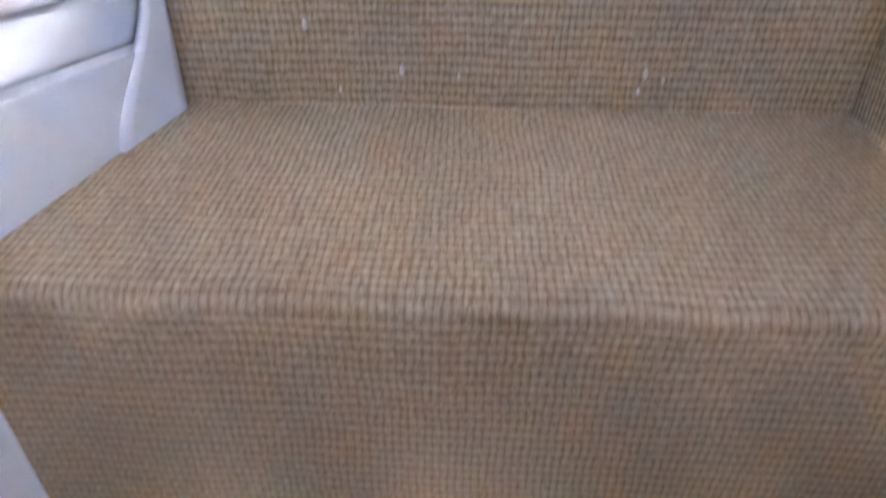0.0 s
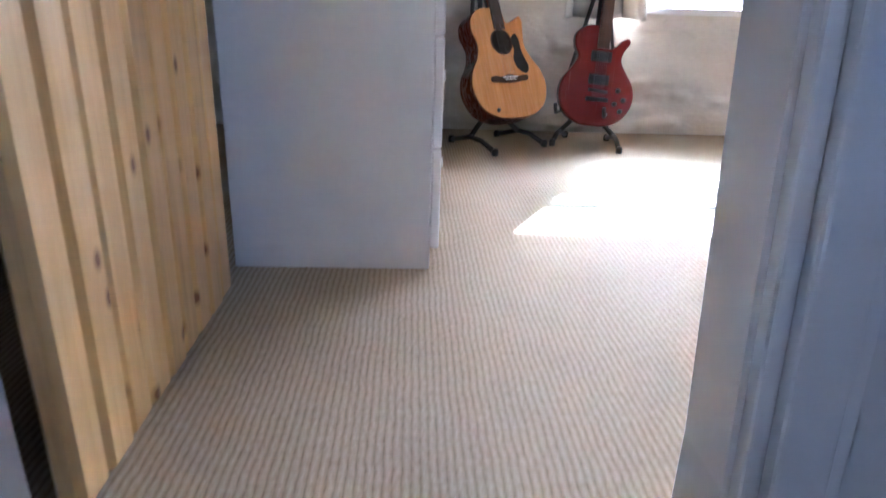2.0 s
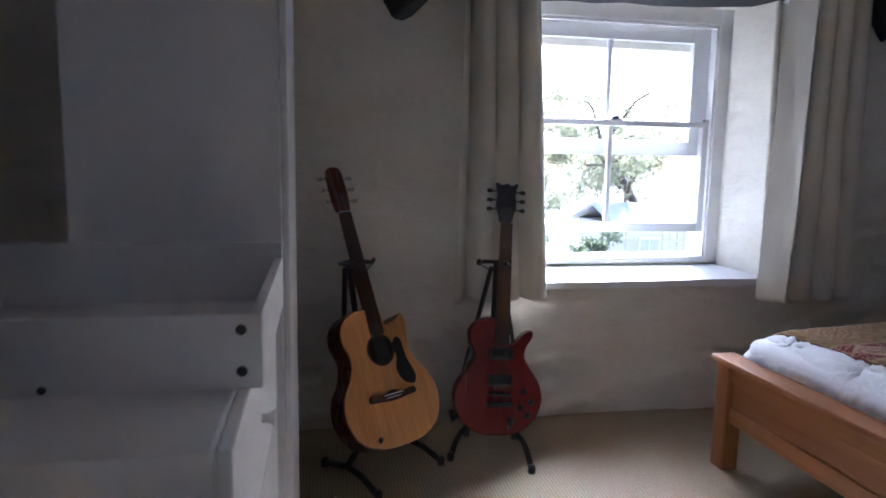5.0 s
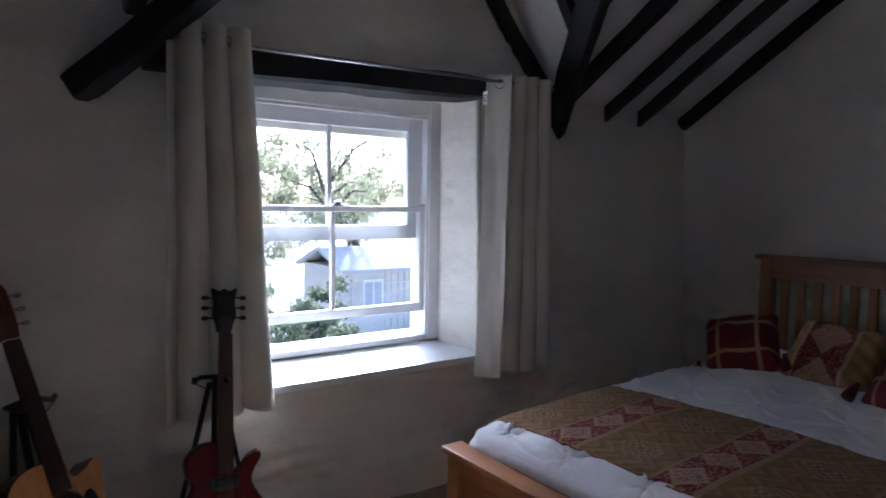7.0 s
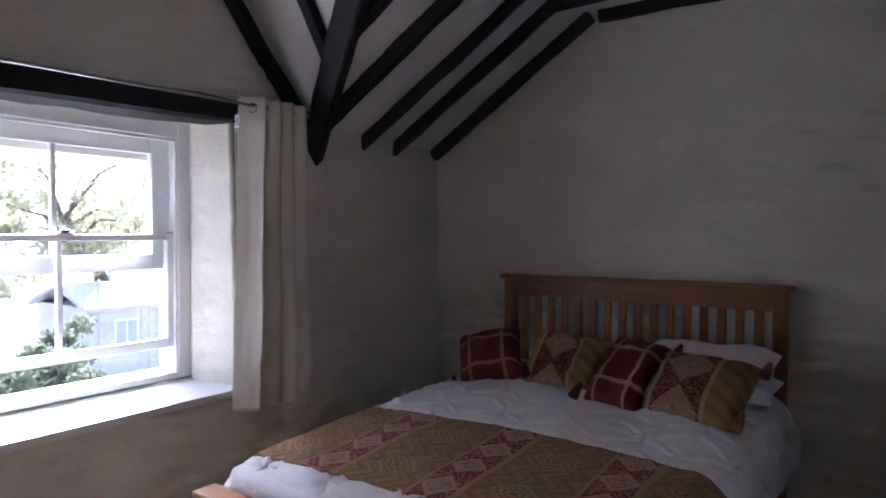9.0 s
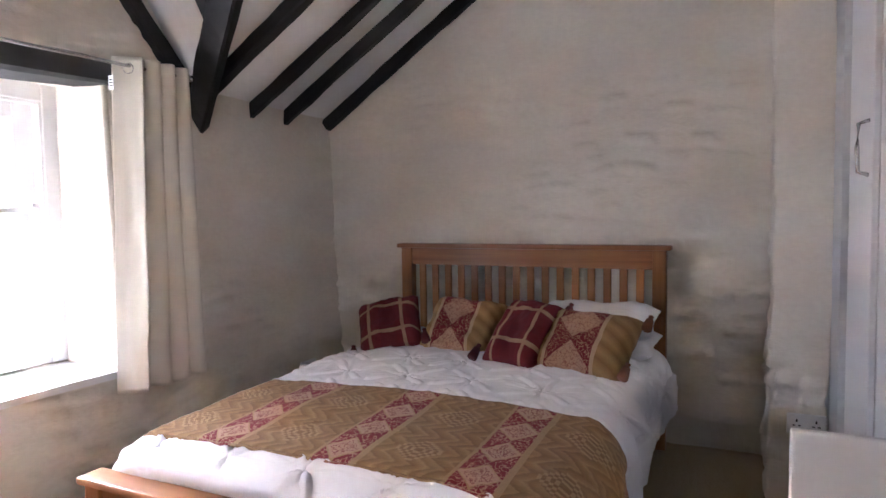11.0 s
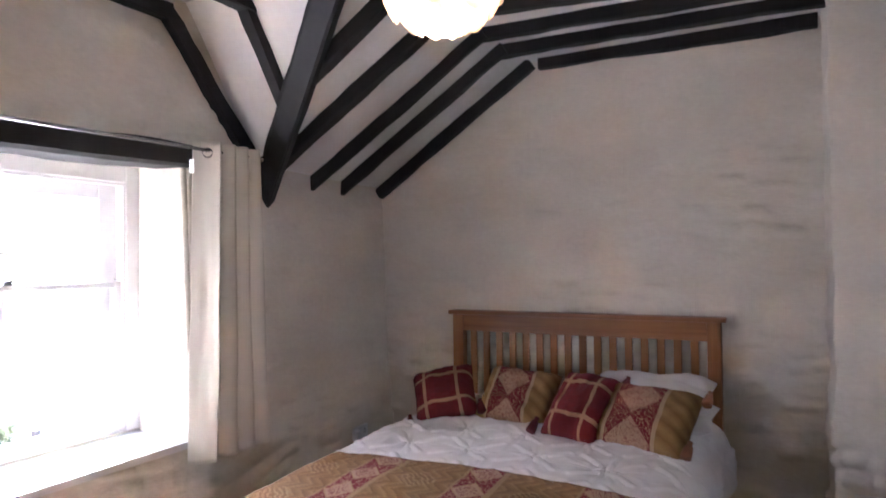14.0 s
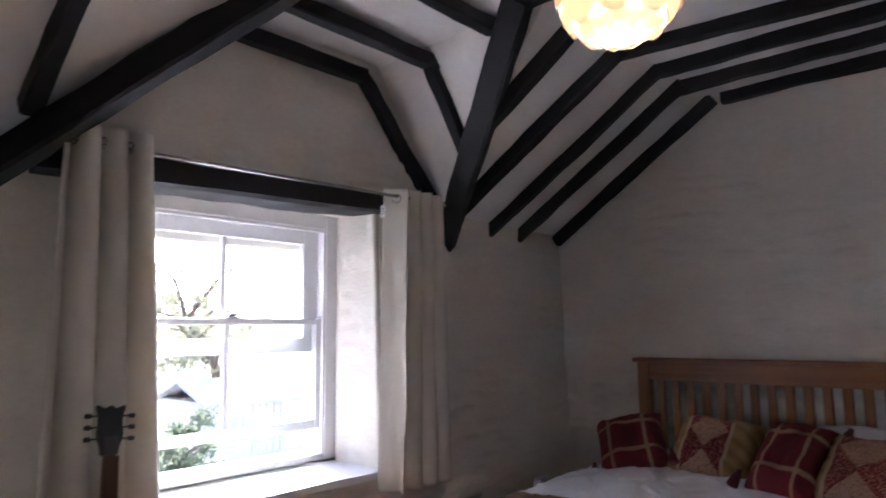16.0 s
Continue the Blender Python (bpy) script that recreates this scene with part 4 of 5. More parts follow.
TARTAN, t, p, U, V, wv = uvmat("red_tartan_wool")
ln = None
for ax, at_ in ((U, 0.24), (U, 0.74), (V, 0.26), (V, 0.72)):
    a = calc(t, "LESS_THAN", calc(t, "ABSOLUTE", calc(t, "SUBTRACT", ax, at_)), 0.026)
    ln = a if ln is None else calc(t, "MAXIMUM", ln, a)
dk = None
for ax, at_ in ((U, 0.52), (V, 0.52)):
    a = calc(t, "LESS_THAN", calc(t, "ABSOLUTE", calc(t, "SUBTRACT", ax, at_)), 0.12)
    dk = a if dk is None else calc(t, "ADD", dk, a)
base = mix(t, calc(t, "MULTIPLY", dk, 0.28), (0.17, 0.010, 0.014), (0.10, 0.007, 0.012))
col = mix(t, calc(t, "MULTIPLY", ln, 0.75), base, (0.48, 0.30, 0.17))
t.links.new(mix(t, 0.3, col, wv, "MULTIPLY"), p.inputs["Base Color"])

DAMASK, t, p, U, V, wv = uvmat("ochre_damask")
jag = calc(t, "MULTIPLY", calc(t, "SUBTRACT", noise_tex(t, coords(t, (130, 130, 130)), 1.0, 2), 0.5), 0.03)
mid = calc(t, "LESS_THAN", calc(t, "ABSOLUTE", calc(t, "SUBTRACT", U, 0.44)), 0.24)
rim = calc(t, "LESS_THAN", calc(t, "ABSOLUTE", calc(t, "SUBTRACT", calc(t, "ABSOLUTE", calc(t, "SUBTRACT", U, 0.44)), 0.25)), 0.02)
du = calc(t, "ABSOLUTE", calc(t, "DIVIDE", calc(t, "SUBTRACT", U, 0.44), 0.48))
dv = calc(t, "ABSOLUTE", calc(t, "SUBTRACT", calc(t, "FRACT", calc(t, "ADD", calc(t, "DIVIDE", V, 0.62), 0.42)), 0.5))
dd = calc(t, "ADD", calc(t, "ADD", du, dv), jag)
fil = noise_tex(t, coords(t, (55, 55, 55)), 1.0, 1.5)
scrl = calc(t, "LESS_THAN", calc(t, "ABSOLUTE", calc(t, "SUBTRACT", fil, 0.5)), 0.026)
inn = calc(t, "LESS_THAN", dd, 0.46)
red = (0.17, 0.010, 0.014)
gold = (0.42, 0.26, 0.14)
motif = mix(t, inn, mix(t, calc(t, "MULTIPLY", scrl, 0.9), red, gold), mix(t, calc(t, "MULTIPLY", scrl, 0.75), (0.44, 0.26, 0.16), (0.24, 0.06, 0.04)))
ik = calc(t, "FRACT", calc(t, "ADD", calc(t, "MULTIPLY", V, 5.0), calc(t, "ADD", calc(t, "MULTIPLY", U, 3.0), calc(t, "MULTIPLY", jag, 9.0))))
och = ramp(t, ik, [(0.0, (0.24, 0.13, 0.045)), (0.5, (0.38, 0.23, 0.085)), (1.0, (0.27, 0.15, 0.055))])
col = mix(t, rim, mix(t, mid, och, motif), (0.48, 0.33, 0.19))
t.links.new(mix(t, 0.3, col, wv, "MULTIPLY"), p.inputs["Base Color"])
TASSEL = surface("dark_red_tassel", (0.07, 0.010, 0.012), (0.14, 0.02, 0.022), 0.9, 20.0, 160.0, (1, 1, 0.2), 0.4, 0.004)
TASSEL2 = surface("brown_tassel", (0.16, 0.06, 0.03), (0.28, 0.12, 0.06), 0.9, 20.0, 160.0, (1, 1, 0.2), 0.4, 0.004)


def cushion(name, m, wide, high, fat, material, label, category, tassel=None, seed=0.0, corners=((0, 0), (1, 0), (0, 1), (1, 1))):
    """A stuffed cushion; its face looks along local -y, its foot edge lies at z = 0."""
    ob = thing(name, label, category, m=m, group="cushions on the bed" if tassel else "")
    n = 34

    def side(sg):
        def fn(u, v):
            a, b = 2 * u - 1, 2 * v - 1
            f = max(0.0, (1 - a ** 4)) ** 0.55 * max(0.0, (1 - b ** 4)) ** 0.55
            pin = 1 - 0.10 * (1 - abs(b) ** 2.2) * abs(a) ** 3 - 0.05 * abs(b) ** 6 * abs(a) ** 2
            pin2 = 1 - 0.10 * (1 - abs(a) ** 2.2) * abs(b) ** 3 - 0.05 * abs(a) ** 6 * abs(b) ** 2
            wr = 0.02 * noise.noise(Vector((a * 2.2 + seed, b * 2.2, sg))) + 0.007 * noise.noise(Vector((a * 6 + seed, b * 6, sg)))
            return Vector((a * wide / 2 * pin, sg * (fat / 2 * f + wr * f ** 0.5), high / 2 * (1 + b * pin2)))
        return fn
    for sg, nm in ((-1, "front_cover"), (1, "back_cover")):
        g = side(sg)
        uv_sheet(nm, (lambda u, v, g=g: g(u, v)) if sg < 0 else (lambda u, v, g=g: g(1 - u, v)), (lambda u, v: (u, v)), n, n, 0.0, material, ob)
    if tassel:
        for a, b in corners:
            x, z, y = (a - 0.5) * wide * 0.97, b * high * 0.97 + (0.01 if b else 0.05), (-0.01 if b else -0.06)
            bm = lathe(bmesh.new(), [(0.004, 0.03), (0.012, 0.024), (0.009, 0.012), (0.017, 0.0), (0.022, -0.03), (0.024, -0.055), (0.012, -0.058)], 12, (x + (a - 0.5) * 0.03, y, z))
            part("tassel", bm, tassel, ob, "", True)
    return ob


def set_at(y, x, z, tilt, yaw=0.0, roll=0.0):
    return Matrix.Translation((x, y, z)) @ pose(0, 0, 0, 0, 0, -90 + yaw) @ pose(0, 0, 0, -tilt, 0, 0) @ pose(0, 0, 0, 0, roll, 0)


PZ = 0.553
cushion("pillow", set_at(-1.81, -0.58, PZ + 0.045, 87), 0.66, 0.44, 0.13, LINEN, "plump white cotton pillow lying on the duvet", "pillow", None, 3.3)
cushion("pillow", set_at(-1.82, -0.53, PZ + 0.125, 80, 2), 0.64, 0.40, 0.13, LINEN, "white cotton pillow lying on another pillow", "pillow", None, 5.1)
cushion("cushion", set_at(-0.87, -0.77, PZ - 0.015, 47, 8, -20), 0.36, 0.37, 0.20, TARTAN, "slumped dark red tartan wool cushion with tassels", "cushion", TASSEL, 1.1, ((0, 0), (1, 0)))
cushion("cushion", set_at(-1.18, -0.72, PZ - 0.01, 46, 4, 5), 0.41, 0.37, 0.18, DAMASK, "ochre and red damask cushion with brown tassels", "cushion", TASSEL2, 2.2, ((1, 0),))
cushion("cushion", set_at(-1.53, -0.90, PZ - 0.005, 52, -4, 6), 0.29, 0.43, 0.20, TARTAN, "upright dark red tartan wool cushion with tassels", "cushion", TASSEL, 6.4, ((0, 0), (1, 1)))
cushion("cushion", set_at(-1.83, -0.90, PZ - 0.005, 56, -6, 3), 0.46, 0.40, 0.18, DAMASK, "wide ochre and red damask cushion with brown tassels", "cushion", TASSEL2, 8.0, ((1, 0), (1, 1)))

# ---- furniture on the south side ----
fw = thing("wardrobe", "tall white wardrobe with a slim steel handle", "wardrobe")
part("carcass", box((-1.285, -3.42, 0.0), (-0.78, -2.875, 2.2), 0.004), WHITE, fw)
d = part("wardrobe_door", box((-1.283, -2.874, 0.06), (-0.782, -2.855, 2.19), 0.004), WHITE, fw)
part("handle", tube(bmesh.new(), [(-1.22, -2.855, 1.37), (-1.22, -2.825, 1.38), (-1.22, -2.822, 1.455), (-1.22, -2.825, 1.53), (-1.22, -2.855, 1.54)], 0.007, 10), STEEL, d, "slim steel bow handle", True)
# added panel whose grey paints the shade of the recess beside the pier
structure("alcove_shade_panel", box((-0.779, -2.86, 0.0), (-0.50, -2.832, 2.6)), surface("shade_grey", (0.52, 0.52, 0.51), (0.6, 0.6, 0.59), 0.6), "panel beside the wardrobe, its grey standing in for a shaded recess")
lc = thing("low_cabinet", "low white cabinet with a raised plain end panel", "cabinet")
part("body", box((-2.0, -3.2, 0.0), (-1.5, -2.67, 0.62), 0.004), WHITE, lc)
part("end_panel", box((-2.025, -3.22, 0.0), (-2.001, -2.607, 0.782), 0.009, 3), WHITE, lc)


def socket(name, m, label):
    s = thing(name, label, "wall socket", m=m)
    part("plate", box((-0.073, -0.012, -0.043), (0.073, 0.0, 0.043), 0.004, 3), PLASTIC, s)
    for cx in (-0.036, 0.036):
        for dx, dz, a, b in ((0, 0.014, 0.003, 0.006), (-0.010, -0.006, 0.005, 0.0025), (0.010, -0.006, 0.005, 0.0025)):
            # black block on the plate stands in for the shade in a pin hole
            part("pin_hole_shade", box((cx + dx - a, -0.0135, dz - b), (cx + dx + a, -0.0115, dz + b)), BLACK, s)
        part("rocker", box((cx - 0.006, -0.016, 0.024), (cx + 0.006, -0.011, 0.036), 0.002), PLASTIC, s)


socket("wall_socket", pose(-0.572, -2.745, 0.365, 0, 0, -90), "white double wall socket on the stone pier")
socket("wall_socket", pose(-0.43, -0.062, 0.33), "white wall socket low on the window wall")
lead = thing("power_lead", "thin black power lead hanging from a wall socket", "cable")
part("lead", tube(bmesh.new(), [(-0.50, -0.085, 0.33), (-0.51, -0.10, 0.30), (-0.515, -0.095, 0.2), (-0.53, -0.11, 0.1), (-0.54, -0.12, 0.008), (-0.56, -0.2, 0.006)], 0.0035, 8), BLACK, lead, "", True)
part("plug", box((-0.525, -0.11, 0.30), (-0.475, -0.07, 0.36), 0.008), PLASTIC, lead)

# coat-shaped dark forms, added to stand in for the dark gap behind the door
for k, (y, top) in enumerate(((-2.50, 1.75), (-2.22, 1.7), (-0.85, 1.65))):
    ct = thing("dark_gap_coat", "coat-shaped dark form, added to darken the gap behind the door", "coat", group="hanging coats")

    def coat(u, v, y=y, top=top, k=k):
        a = 2 * math.pi * u
        z = top - 1.45 * v
        wd = 0.05 + 0.14 * min(1.0, v * 4) + 0.03 * v
        r = 1 + 0.14 * math.sin(5 * a + k) * v
        return (-4.74 + 0.10 * math.cos(a) * r * min(1, 0.3 + v * 3), y + wd * math.sin(a) * r, z)
    part("cloth", sheet(coat, 40, 24), DARKFILL, ct, "", True)
    part("hook", tube(bmesh.new(), [(-4.9, y, top + 0.06), (-4.80, y, top + 0.05), (-4.74, y, top + 0.02), (-4.74, y, top - 0.05)], 0.008, 8), BLACK, ct)

# ---- guitars ----


def smooth_loop(pts, n=96):
    """Closed Catmull-Rom loop through a few corner points."""
    out, k = [], len(pts)
    per = max(2, n // k)
    for i in range(k):
        p0, p1, p2, p3 = (Vector(pts[(i + j - 1) % k]) for j in range(4))
        for s in range(per):
            u = s / per
            out.append(0.5 * ((2 * p1) + (p2 - p0) * u + (2 * p0 - 5 * p1 + 4 * p2 - p3) * u * u + (3 * p1 - p0 - 3 * p2 + p3) * u ** 3))
    return out


def slab(loop, y0, y1, ease=0.0):
    """A plate with the outline loop in x, z between y0 and y1, edges eased."""
    bm = bmesh.new()
    c = sum(loop, Vector((0, 0))) / len(loop)
    rows = []
    steps = [(y0, ease), (y0 + ease * 0.3, ease * 0.3), (y0 + ease, 0.0), (y1 - ease, 0.0), (y1 - ease * 0.3, ease * 0.3), (y1, ease)] if ease else [(y0, 0), (y1, 0)]
    for y, inset in steps:
        rows.append([bm.verts.new((p.x + (c - p).normalized().x * inset, y, p.y + (c - p).normalized().y * inset)) for p in loop])
    for a, b in zip(rows, rows[1:]):
        for k in range(len(loop)):
            bm.faces.new((a[k], a[(k + 1) % len(loop)], b[(k + 1) % len(loop)], b[k]))
    bm.faces.new(rows[0][::-1])
    bm.faces.new(rows[-1])
    bmesh.ops.recalc_face_normals(bm, faces=bm.faces)
    return bm


def disc(x, z, y0, y1, r, n=28):
    return slab([Vector((x + r * math.cos(2 * math.pi * k / n), z + r * math.sin(2 * math.pi * k / n))) for k in range(n)], y0, y1)


def upright(foot, head, yaw):
    """Pose with local z from foot to head and local -y turned towards the room."""
    z = (Vector(head) - Vector(foot)).normalized()
    f = Vector((math.sin(radians(yaw)), -math.cos(radians(yaw)), 0))
    y = -(f - z * f.dot(z)).normalized()
    x = y.cross(z)
    return Matrix.Translation(foot) @ Matrix((x, y, z)).transposed().to_4x4()


def strings(ob, z0, z1, y0, y1, w0, w1, n=6):
    for k in range(n):
        s = k / (n - 1) - 0.5
        part("string", tube(bmesh.new(), [(s * w0, y0, z0), (s * w1, y1, z1)], 0.0006, 5), STEEL, ob)


def headstock(ob, pts, z0, material, pegs, metal):
    loop = smooth_loop([(x, z0 + z) for x, z in pts], 60)
    hs = part("headstock", slab(loop, 0.002, 0.016, 0.002), material, ob)
    for x, z, s in pegs:
        pg = bmesh.new()
        tube(pg, [(x, 0.009, z0 + z), (x + s * 0.020, 0.009, z0 + z)], 0.003, 8)
        tube(pg, [(x + s * 0.018, 0.009, z0 + z), (x + s * 0.022, 0.009, z0 + z), (x + s * 0.036, 0.009, z0 + z), (x + s * 0.040, 0.009, z0 + z)], [0.004, 0.008, 0.008, 0.004], 10)
        part("tuning_peg", pg, metal, hs, "", True)
    return hs


def neck(ob, z0, z1, w0, w1, y, board, wood, frets):
    def fn(u, v):
        w = w0 + (w1 - w0) * v
        a = math.pi * u
        return (w / 2 * math.cos(a), y + 0.004 + 0.020 * math.sin(a), z0 + (z1 - z0) * v)
    part("neck", sheet(fn, 12, 10, 0.002), wood, ob, "", True)
    def fb(u, v):
        w = w0 + (w1 - w0) * v
        return ((u - 0.5) * w, y - 0.003, z0 - 0.09 * (1 - v) + (z1 - z0) * v)
    f = part("fretboard", sheet(fb, 2, 10, -0.006), board, ob, "dark rosewood fretboard")
    L = (z1 - (z0 - 0.09)) * 1.42
    for k in range(1, frets):
        z = z1 - L * (1 - 2 ** (-k / 12))
        if z < z0 - 0.085:
            break
        w = w0 + (w1 - w0) * max(0.0, (z - z0) / (z1 - z0))
        part("fret", box((-w / 2, y - 0.0048, z - 0.001), (w / 2, y - 0.0030, z + 0.001)), STEEL, f)
    for k in (3, 5, 7, 9, 12):
        z = z1 - L * (1 - 2 ** (-(k - 0.5) / 12))
        part("inlay", disc(0, z, y - 0.0036, y - 0.0030, 0.003, 10), PLASTIC, f)


GA = thing("acoustic_guitar", "spruce-topped cutaway acoustic guitar leaning on a black stand", "guitar", m=upright((-3.420, -0.553, 0.148), (-3.655, -0.169, 1.092), 30))
outline = [(0.0, 0.0), (0.09, 0.008), (0.165, 0.05), (0.198, 0.13), (0.185, 0.205), (0.145, 0.265), (0.122, 0.315), (0.128, 0.375), (0.137, 0.425), (0.125, 0.452), (0.085, 0.430), (0.045, 0.425),
           (0.030, 0.478), (-0.02, 0.488), (-0.085, 0.482), (-0.132, 0.445), (-0.145, 0.39), (-0.128, 0.325), (-0.145, 0.265), (-0.185, 0.205), (-0.198, 0.13), (-0.165, 0.05), (-0.09, 0.008)]
lp = smooth_loop(outline, 138)
part("body", slab(lp, 0.004, 0.102, 0.006), MAHOG, GA, "dark mahogany back and sides")
part("soundboard", slab([q * 0.985 + Vector((0, 0.004)) for q in lp], 0.0, 0.0045, 0.001), SPRUCE, GA, "honey-coloured spruce top")
rose = part("rosette", disc(0.0, 0.335, -0.0008, 0.001, 0.057), ROSE, GA)
# flat near-black disc paints the shade inside the soundhole
part("soundhole_shade", disc(0.0, 0.335, -0.0014, 0.001, 0.049), DARKFILL, GA)
pg = smooth_loop([(0.052, 0.345), (0.075, 0.37), (0.092, 0.35), (0.098, 0.29), (0.118, 0.225), (0.10, 0.195), (0.06, 0.215), (0.045, 0.26), (0.058, 0.30)], 54)
part("pickguard", slab(pg, -0.0016, 0.001), BLACK, GA, "black teardrop pickguard")
br = smooth_loop([(-0.095, 0.165), (-0.06, 0.16), (0.0, 0.155), (0.06, 0.16), (0.095, 0.165), (0.09, 0.185), (0.04, 0.182), (0.0, 0.192), (-0.04, 0.182), (-0.09, 0.185)], 60)
bri = part("bridge", slab(br, -0.010, 0.001, 0.002), ROSE, GA)
part("saddle", box((-0.04, -0.014, 0.176), (0.04, -0.009, 0.180), 0.001), PLASTIC, bri)
for k in range(6):
    part("bridge_pin", lathe(bmesh.new(), [(0.0035, -0.002), (0.0035, 0.002)], 8, (-0.026 + 0.0104 * k, -0.011, 0.168)), PLASTIC, bri)
neck(GA, 0.48, 0.855, 0.056, 0.044, 0.0, ROSE, MAHOG, 20)
headstock(GA, [(-0.022, 0.0), (-0.034, 0.04), (-0.036, 0.12), (-0.030, 0.165), (-0.012, 0.178), (0.012, 0.178), (0.030, 0.165), (0.036, 0.12), (0.034, 0.04), (0.022, 0.0)], 0.858, MAHOG,
          [(sx * 0.034, z, sx) for sx in (-1, 1) for z in (0.045, 0.09, 0.135)], STEEL)
part("nut", box((-0.022, -0.005, 0.853), (0.022, 0.004, 0.859)), PLASTIC, GA)
strings(GA, 0.178, 0.93, -0.012, -0.002, 0.055, 0.036)

GE = thing("electric_guitar", "cherry-red single-cutaway electric guitar on a black stand", "guitar", m=upright((-3.057, -0.424, 0.10), (-2.989, -0.226, 1.056), 2))
outline = [(0.0, 0.0), (0.075, 0.008), (0.14, 0.05), (0.172, 0.12), (0.162, 0.19), (0.122, 0.25), (0.098, 0.295), (0.105, 0.335), (0.128, 0.372), (0.122, 0.395), (0.095, 0.385), (0.062, 0.352), (0.036, 0.345),
           (0.026, 0.40), (-0.03, 0.438), (-0.085, 0.43), (-0.122, 0.395), (-0.122, 0.345), (-0.102, 0.30), (-0.125, 0.25), (-0.165, 0.19), (-0.172, 0.12), (-0.14, 0.05), (-0.075, 0.008)]
lp = smooth_loop(outline, 144)
part("body", slab(lp, 0.0, 0.046, 0.009), CHERRY, GE, "cherry-red stained body")
for z in (0.305, 0.205):
    pu = part("pickup", box((-0.046, -0.009, z - 0.022), (0.046, 0.001, z + 0.022), 0.002), BLACK, GE, "black-framed humbucker pickup")
    part("pickup_cover", box((-0.036, -0.013, z - 0.016), (0.036, -0.008, z + 0.016), 0.003), surface("dark_chrome", (0.03, 0.03, 0.032), (0.07, 0.07, 0.072), 0.3, 8, 60, (1, 1, 1), 0.02, 0.001, 1.0), pu)
part("bridge", tube(bmesh.new(), [(-0.043, -0.012, 0.158), (0.043, -0.012, 0.152)], 0.007, 10), BLACK, GE, "", True)
part("tailpiece", tube(bmesh.new(), [(-0.05, -0.012, 0.118), (0.05, -0.012, 0.118)], 0.009, 10), BLACK, GE, "", True)
for x, z in ((0.095, 0.165), (0.115, 0.075), (0.085, 0.105), (0.125, 0.125)):
    part("control_knob", tube(bmesh.new(), [(x, 0.0, z), (x, -0.012, z), (x, -0.016, z)], [0.011, 0.010, 0.006], 14), BLACK, GE, "", True)
neck(GE, 0.43, 0.80, 0.054, 0.043, -0.006, ROSE, MAHOG, 22)
headstock(GE, [(-0.021, 0.0), (-0.030, 0.03), (-0.040, 0.06), (-0.036, 0.11), (-0.044, 0.152), (-0.018, 0.144), (0.0, 0.152), (0.018, 0.144), (0.044, 0.152), (0.036, 0.11), (0.040, 0.06), (0.030, 0.03), (0.021, 0.0)], 0.803, BLACK,
          [(sx * 0.037, z, sx) for sx in (-1, 1) for z in (0.05, 0.085, 0.12)], BLACK)
strings(GE, 0.118, 0.86, -0.018, -0.006, 0.05, 0.036)


def guitar_stand(name, a, b, base, top, a2, b2, label):
    """Tubular folding stand: two splayed feet, a bent back foot, an upright, cradle arms and a neck yoke."""
    ob = thing(name, label, "guitar stand", group="guitar stands")
    a, b, base, top = Vector(a), Vector(b), Vector(base), Vector(top)
    rr = 0.0115
    for f, g in ((a, Vector(a2)), (b, Vector(b2))):
        hip = f.lerp(g, 0.55) + Vector((0, 0, 0.05))
        part("leg", tube(bmesh.new(), [f + Vector((0, 0, 0.013)), f.lerp(g, 0.3) + Vector((0, 0, 0.045)), hip, g + Vector((0, 0, 0.013))], rr, 10), BLACK, ob, "", True)
        part("strut", tube(bmesh.new(), [hip, base + Vector((0, 0, 0.17))], rr, 10), BLACK, ob, "", True)
        for q in (f, g):
            part("rubber_foot", lathe(bmesh.new(), [(0.014, 0.0), (0.015, 0.02), (0.011, 0.03)], 12, tuple(q)), BLACK, ob, "", True)
    part("upright", tube(bmesh.new(), [base + Vector((0, 0, 0.1)), top], rr, 10), BLACK, ob, "", True)
    side = (b - a)
    side.z = 0
    side.normalize()
    fwd = Vector((side.y, -side.x, 0))
    if fwd.y > 0:
        fwd = -fwd
    for s in (-1, 1):
        p = base + Vector((0, 0, 0.15))
        part("cradle_arm", tube(bmesh.new(), [p, p + side * s * 0.10 + fwd * 0.02, p + side * s * 0.11 + fwd * 0.13, p + side * s * 0.11 + fwd * 0.15 + Vector((0, 0, 0.04))], 0.009, 10), BLACK, ob, "", True)
        part("side_rail", tube(bmesh.new(), [top + side * s * 0.018 - Vector((0, 0, 0.02)), base + side * s * 0.13 - fwd * 0.015 + Vector((0, 0, 0.2)), base + side * s * 0.02 + Vector((0, 0, 0.14))], 0.0095, 10), BLACK, ob, "", True)
        part("yoke_arm", tube(bmesh.new(), [top, top + side * s * 0.05 + fwd * 0.01, top + side * s * 0.055 + fwd * 0.07, top + side * s * 0.05 + fwd * 0.08 + Vector((0, 0, 0.015))], 0.008, 10), BLACK, ob, "", True)
    part("strap", tube(bmesh.new(), [top + side * -0.05 + fwd * 0.08, top + fwd * 0.095 + Vector((0, 0, -0.02)), top + side * 0.05 + fwd * 0.08], 0.0025, 6), BLACK, ob, "", True)
    part("clamp", tube(bmesh.new(), [base.lerp(top, 0.55), base.lerp(top, 0.62)], 0.017, 12), BLACK, ob, "", True)
    return ob


